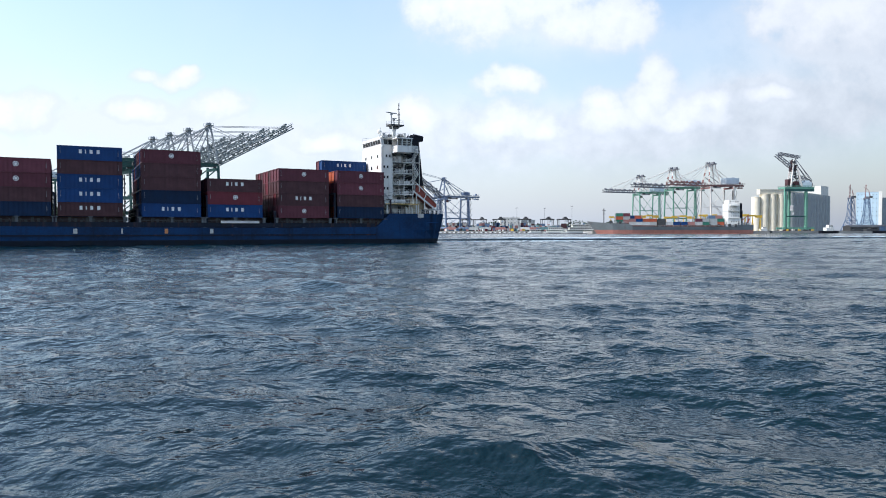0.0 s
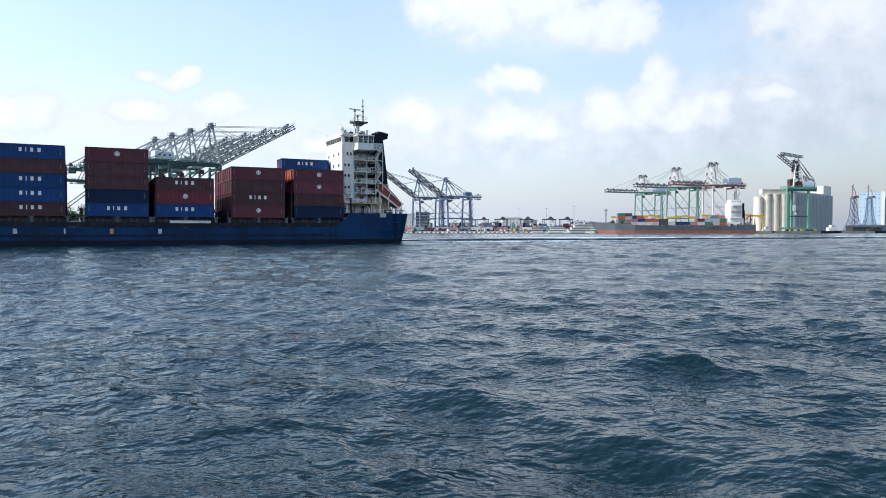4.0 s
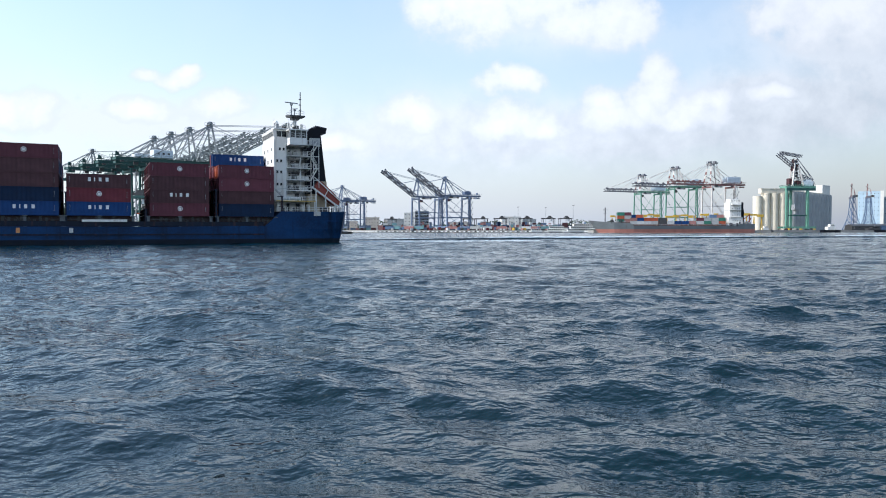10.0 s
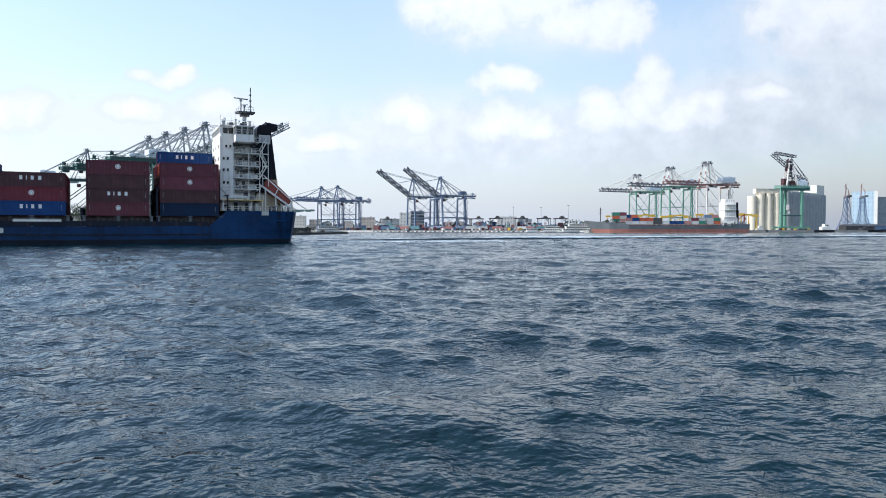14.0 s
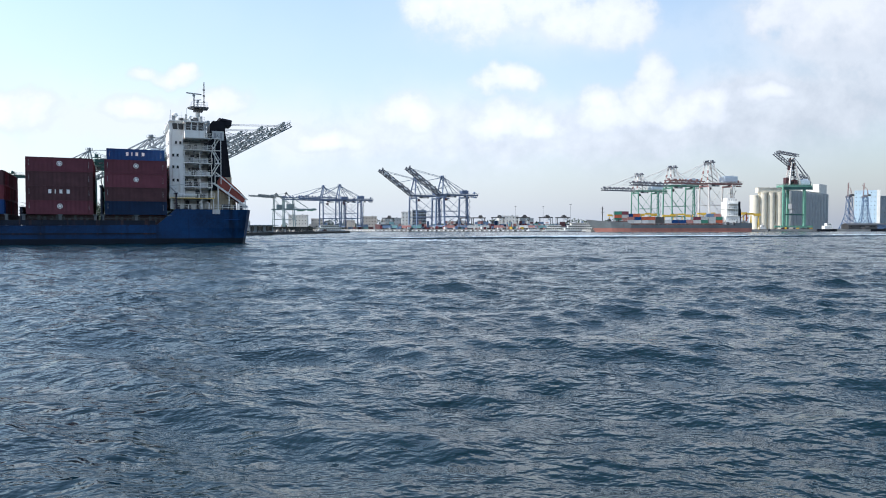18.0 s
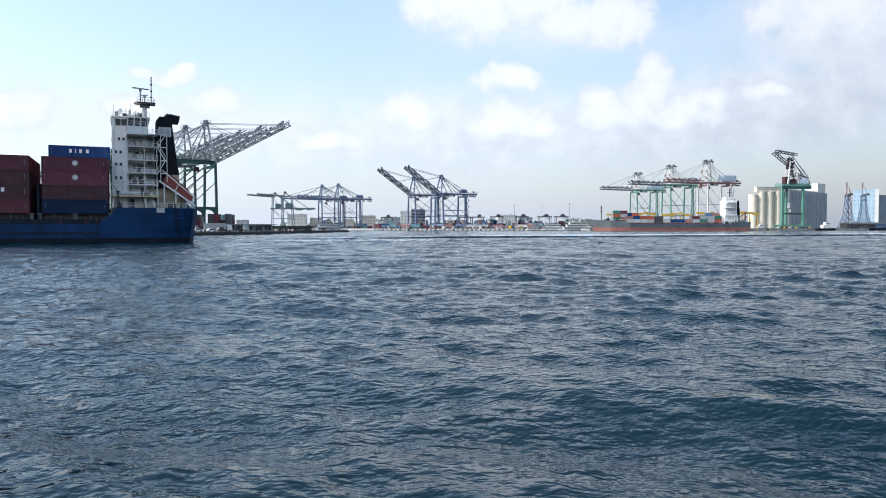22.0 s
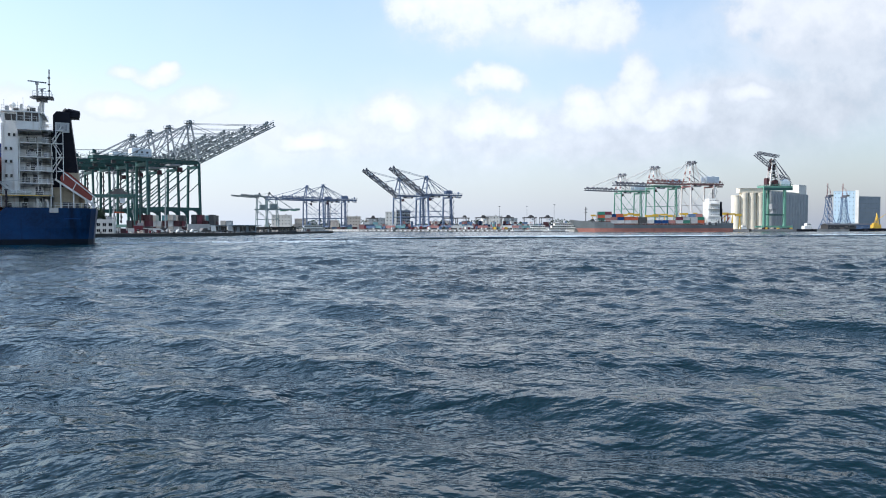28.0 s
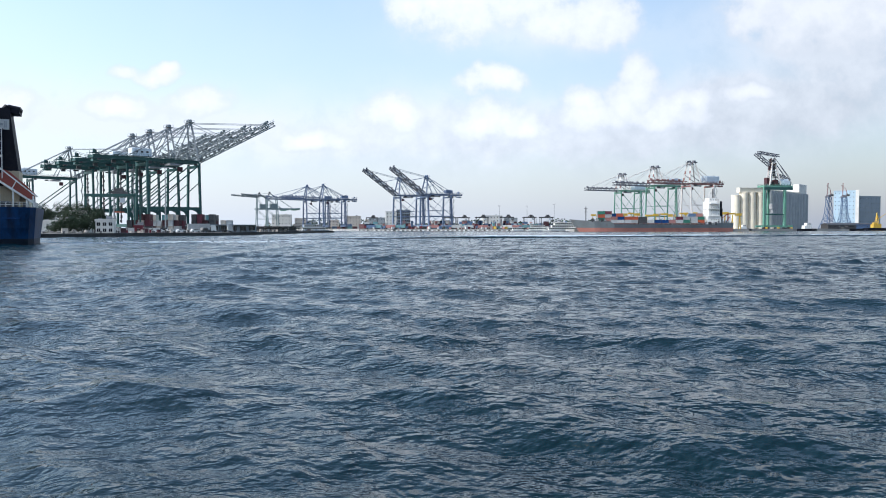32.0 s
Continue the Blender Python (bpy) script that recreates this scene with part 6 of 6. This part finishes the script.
part("deckhouse", many(box, [((-1, 0, 6), (11, 6, 5)), ((-3, 0, 9.5), (4, 4, 2.4))]), "c_yellow", dr)
launch("dark barge with a low house by the mill", pose(548, 930, 0, 0, 0, 4), "steel_dark", 46, 4, 10, "steel_grey")


# ---- vehicles on the quay ----
def car(label, at, paint, L=4.4, H=1.5, group="parked cars"):
    th = thing("car", label, "car", at, group)
    b = part("body", made(plate, [(-L / 2, .35), (L / 2, .35), (L / 2, .8), (L * .28, .95), (L * .12, H), (-L * .3, H), (-L * .46, .95), (-L / 2, .9)], -.85, .85), paint, th)
    part("window", many(box, [((-.25, -.86, 1.15), (1.9, .05, .38)), ((-.25, .86, 1.15), (1.9, .05, .38))]), "window_glass", b)
    for x in (-L * .3, L * .3):
        for y in (-.8, .8):
            part("wheel", made(rod, (x, y - .1, .33), (x, y + .1, .33), .33, 12), "tyre", th)
    return th


white_car = car("white parked car on the quay", pose(-115.6, 303, Q1, 0, 0, 20), "c_white")
for x, y, r in ((-112.4, 304.5, 12), (-109, 307, 30), (-105.5, 310.5, 40), (-101.5, 316, 48)):
    copy_thing(white_car, pose(x, y, Q1, 0, 0, r))
grey_car = car("dark grey van on the quay", pose(-98.5, 320, Q1, 0, 0, 60), "steel_dark", 5.2, 2.1)
copy_thing(grey_car, pose(-113, 312, Q1, 0, 0, 15))
car("red pickup on the quay", pose(-119.5, 304, Q1, 0, 0, 15), "c_red", 5.0, 1.8)


def truck(label, at, cab_paint, load):
    th = thing("truck", label, "truck", at, "yard trucks")
    part("cab", made(plate, [(4.2, .6), (6.4, .6), (6.4, 2.0), (6.0, 3.2), (4.2, 3.3)], -1.2, 1.2), cab_paint, th)
    part("chassis", made(span, (-6, -1.1, .8), (4.4, 1.1, 1.2)), "steel_dark", th)
    if load:
        part("load", made(span, (-5.9, -1.2, 1.22), (3.6, 1.2, 3.9)), load, th)
    for x in (-5, -3.7, 3.2, 5.3):
        part("wheel", many(rod, [((x, sy - .2, .5), (x, sy + .2, .5), .5, 10) for sy in (-1, 1)]), "tyre", th)
    return th


rv = random.Random(52)
for k in range(16):
    truck("yard truck with a container trailer", pose(-62 + k * 11.5 + rv.uniform(-3, 3), 738 - k * 1.5 + rv.uniform(-2, 6), Q2, 0, 0, rv.choice([0, 178, -12, 168])), rv.choice(["c_white", "c_chalk", "c_red", "c_steelblue"]), rv.choice(["c_pink", "c_chalk", "c_teal", "c_steelblue", None]))
truck("white box truck beside the transit shed", pose(-103.5, 331, Q1, 0, 0, 22), "c_white", "c_chalk")
truck("white box truck on the pier", pose(-97.5, 337, Q1, 0, 0, 30), "c_chalk", None)


# ---- trees ----
def tree_meshes(seed, H, R):
    r = random.Random(seed)
    bm = bmesh.new()
    rod(bm, (0, 0, -.2), (.2, .1, H * .45), .32, 8, .2)
    tips = []
    for k in range(8):
        a, e = k * 2.4, r.uniform(.5, 1.2)
        p = Vector((.2, .1, H * r.uniform(.28, .45)))
        q = p + Vector((math.cos(a) * R * .6, math.sin(a) * R * .6, e * H * .3))
        rod(bm, p, q, .13, 6, .05)
        tips.append(q)
    trunk = finish(bm, "trunk", "bark")
    bm = bmesh.new()
    heads = tips + [Vector((r.uniform(-.5, .5) * R, r.uniform(-.5, .5) * R, H * r.uniform(.6, .9))) for _ in range(7)]
    for c in heads:
        rr = R * r.uniform(.28, .5)
        for _ in range(190):
            d = Vector((r.gauss(0, 1), r.gauss(0, 1), r.gauss(0, .8))).normalized() * rr * r.uniform(.45, 1.05)
            p, s = c + d, r.uniform(.14, .32)
            n = Vector((r.gauss(0, 1), r.gauss(0, 1), r.gauss(.4, 1))).normalized()
            u = n.orthogonal().normalized()
            v = n.cross(u)
            vs = [bm.verts.new(p + u * s * a + v * s * b * .6) for a, b in ((-1, 0), (0, -1), (1, 0), (0, 1))]
            bm.faces.new(vs)
    me = bpy.data.meshes.new("crown")
    bm.to_mesh(me)
    bm.free()
    me.materials.append(M["leaf"])
    return trunk, me


KINDS = [tree_meshes(3, 10.0, 4.4), tree_meshes(9, 8.4, 4.6), tree_meshes(14, 12.0, 4.8)]
for x, y, k, z in ((-163, 306, 2, 0), (-158, 300, 0, 0), (-168, 312, 2, 0), (-150, 300, 2, 0), (-145, 297, 2, 0), (-140, 296, 2, 0), (-136, 297, 0, 0), (-132.5, 295, 0, 0), (-139, 280, 0, -3.0), (-135.5, 281, 1, -2.4),
                   (-132.3, 283, 0, -2.6), (-142, 280, 1, -3.6), (-180, 318, 2, 0), (-190, 314, 0, 0)):
    th = thing("tree", "broad dark green tree by the quay", "tree", pose(x, y, Q1 + z, 0, 0, (x * 37) % 360), "quayside trees")
    part("trunk", KINDS[k][0], None, th)
    part("crown", KINDS[k][1], None, th, "dense dark green foliage")

# far shore greenery, seen only as an uneven dark line
rg = random.Random(4)
bm = bmesh.new()
for k in range(2600):
    x = rg.choice([rg.uniform(-230, -60), rg.uniform(150, 260), rg.uniform(-60, 150)])
    z = Q2 + rg.random() ** 1.6 * (9 + 4 * math.sin(x * .11) + 3 * math.sin(x * .037))
    p, s = Vector((x, 1025 + rg.uniform(-8, 8), z)), rg.uniform(.7, 1.8)
    u = Vector((rg.gauss(0, 1), rg.gauss(0, .6), rg.gauss(0, 1))).normalized()
    v = u.orthogonal().normalized()
    bm.faces.new([bm.verts.new(p + u * s * a + v * s * b) for a, b in ((-1, 0), (0, -1), (1, 0), (0, 1))])
me = bpy.data.meshes.new("far_trees")
bm.to_mesh(me)
bm.free()
me.materials.append(M["leaf"])
tagged(new("far_trees", me), "uneven dark line of trees behind the far container yard", "trees", kind="stuff")

# ---- quay edges ----
kerb = thing("quay_kerb", "pale painted kerb blocks and fenders along the far quay edge", "kerb", kind="structure")
blk = finish(made(box, (0, 0, 0), (1.9, .8, .9)), "kerb_block", "mark_white")
fnd = finish(made(rod, (0, -.4, 0), (0, .2, 0), .5, 10), "fender", "tyre")
edge = [(-105, 800), (-70, 735), (60, 705), (128, 700)]
for (xa, ya), (xb, yb) in zip(edge, edge[1:]):
    n = int(math.hypot(xb - xa, yb - ya) / 4.6)
    for k in range(n):
        f = (k + .5) / n
        part("kerb_block", blk, None, kerb, at=pose(xa + (xb - xa) * f, ya + (yb - ya) * f - .5, 1.0, 0, 0, math.degrees(math.atan2(yb - ya, xb - xa))))
        if k % 2:
            part("fender", fnd, None, kerb, at=pose(xa + (xb - xa) * (f + .4 / n), ya + (yb - ya) * (f + .4 / n) - .3, 1.2))
near = thing("quay_bollards", "dark steel bollards along the near pier edge", "bollard", kind="structure")
edge = [(-133, 247), (-120, 276), (-91, 320), (-71, 505)]
bol = finish(many(rod, [((0, 0, 0), (0, 0, .6), .28, 10), ((0, 0, .55), (0, 0, .75), .42, 10)]), "bollard", "steel_dark")
for (xa, ya), (xb, yb) in zip(edge, edge[1:]):
    n = int(math.hypot(xb - xa, yb - ya) / 7)
    for k in range(n):
        f = (k + .5) / n
        x, y = xa + (xb - xa) * f, ya + (yb - ya) * f
        part("bollard", bol, None, near, at=pose(x - 1.2, y + .6, Q1))
# rubble on the little beach below the trees
rb = random.Random(11)
heap = thing("rubble_bank", "tan rubble and sand bank at the water's edge", "rubble")
for k in range(70):
    bm = bmesh.new()
    s = rb.uniform(.3, .9)
    bmesh.ops.create_icosphere(bm, subdivisions=1, radius=s)
    for v in bm.verts:
        v.co *= rb.uniform(.7, 1.2)
        v.co.z *= .55
    f = rb.random()
    part("stone", bm, "ground", heap, at=(-150 + f * 20 + rb.uniform(-1, 1), 270 + f * 5 + rb.uniform(-1, 4), Q1 + rb.uniform(-.1, .5)))

# odds and ends on the pier and the quay
ro = random.Random(63)
for k in range(46):
    f = ro.random()
    x, y = (-131 + 38 * f + ro.uniform(0, 3) - 4, 262 + 58 * f + ro.uniform(2, 14)) if k % 2 else (-90 + 18 * f - ro.uniform(2, 9), 330 + 165 * f)
    kind = ro.choice(["crate", "pallet_stack", "drum"])
    if kind == "drum":
        ob = part("drum", made(rod, (0, 0, 0), (0, 0, 1.1), .42, 10), ro.choice(["c_steelblue", "c_red", "steel_dark"]))
    elif kind == "crate":
        s = ro.uniform(.8, 2.2)
        ob = part("crate", many(box, [((0, 0, s * .45), (s, s * .8, s * .8)), ((0, 0, s * .88), (s * 1.06, s * .86, .1)), ((0, 0, .05), (s * 1.06, s * .86, .1))]), ro.choice(["c_chalk", "plaster_tan", "steel_dark", "c_brown"]))
    else:
        ob = part("pallet_stack", many(box, [((0, 0, .08 + .16 * j), (1.3, 1.1, .12)) for j in range(ro.randint(4, 10))]), "plaster_tan")
    ob.matrix_basis = pose(x, y, Q1, 0, 0, ro.uniform(0, 180))
    tagged(ob, {"drum": "steel drum standing on the quay", "crate": "boxed cargo crate on the quay", "pallet_stack": "stack of worn pallets on the quay"}[kind], "cargo", "quay cargo")

# low wall and fence along the terminal
fence = thing("boundary_wall", "long pale boundary wall with posts on the quay", "wall", pose(-121, 300, Q1, 0, 0, 36))
for k in range(9):
    part("panel", made(box, (k * 3.4 - 12, 12, 1.0), (3.2, .2, 2.0)), "plaster", fence)
    part("post", made(box, (k * 3.4 - 13.7, 12, 1.2), (.3, .3, 2.4)), "concrete", fence)

# ---- wake: the long low wave that runs off from the ship, reflected sky painted pale on its crest ----
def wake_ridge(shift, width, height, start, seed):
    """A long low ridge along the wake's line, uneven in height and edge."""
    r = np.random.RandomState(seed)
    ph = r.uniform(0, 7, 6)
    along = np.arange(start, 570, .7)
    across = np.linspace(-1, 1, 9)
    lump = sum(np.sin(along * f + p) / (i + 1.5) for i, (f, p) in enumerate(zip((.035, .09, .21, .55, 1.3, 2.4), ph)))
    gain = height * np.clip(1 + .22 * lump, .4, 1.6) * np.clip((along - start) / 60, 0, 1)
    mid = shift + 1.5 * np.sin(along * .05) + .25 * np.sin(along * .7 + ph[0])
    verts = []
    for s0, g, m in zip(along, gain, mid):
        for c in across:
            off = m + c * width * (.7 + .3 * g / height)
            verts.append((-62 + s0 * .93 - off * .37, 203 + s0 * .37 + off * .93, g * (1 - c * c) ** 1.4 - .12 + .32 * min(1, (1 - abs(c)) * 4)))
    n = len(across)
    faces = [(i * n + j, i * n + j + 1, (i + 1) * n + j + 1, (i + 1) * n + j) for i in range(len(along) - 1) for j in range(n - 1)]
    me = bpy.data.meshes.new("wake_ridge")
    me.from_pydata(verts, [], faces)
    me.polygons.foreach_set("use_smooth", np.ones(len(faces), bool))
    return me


# Pale crest: the bright reflection is put into its colour.
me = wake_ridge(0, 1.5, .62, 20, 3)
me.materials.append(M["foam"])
tagged(new("wake_sheen", me), "pale ridge painting bright sky reflection along the ship's wake", "foam", kind="stuff")
me = wake_ridge(-3.0, 1.7, .50, 20, 8)
me.materials.append(M["water"])
tagged(new("wake_wave", me), "smooth dark wave running beside the ship's wake", "water", kind="structure")


# ---- what moves ----
def ship_pose(t):
    q = (t - 13) / 16
    x = -32.085 - 39.383 * q - .957 * q ** 2 - .151 * q ** 3 + .206 * q ** 4
    y = 169.337 - 22.546 * q + 1.951 * q ** 2 + 1.127 * q ** 3 - .468 * q ** 4
    a = .43904 - .08697 * (t - 13) / 30 + .01784 * q * q
    return pose(x, y, 0, 0, 0, 180 + math.degrees(a))


def motions():
    walk(ship, [(t, ship_pose(t)) for t in range(0, 33, 2)])
    walk(sea, [(0, pose(0, 0, 0)), (16, pose(20, 29, 0)), (32, pose(40, 58, 0))])


motions()
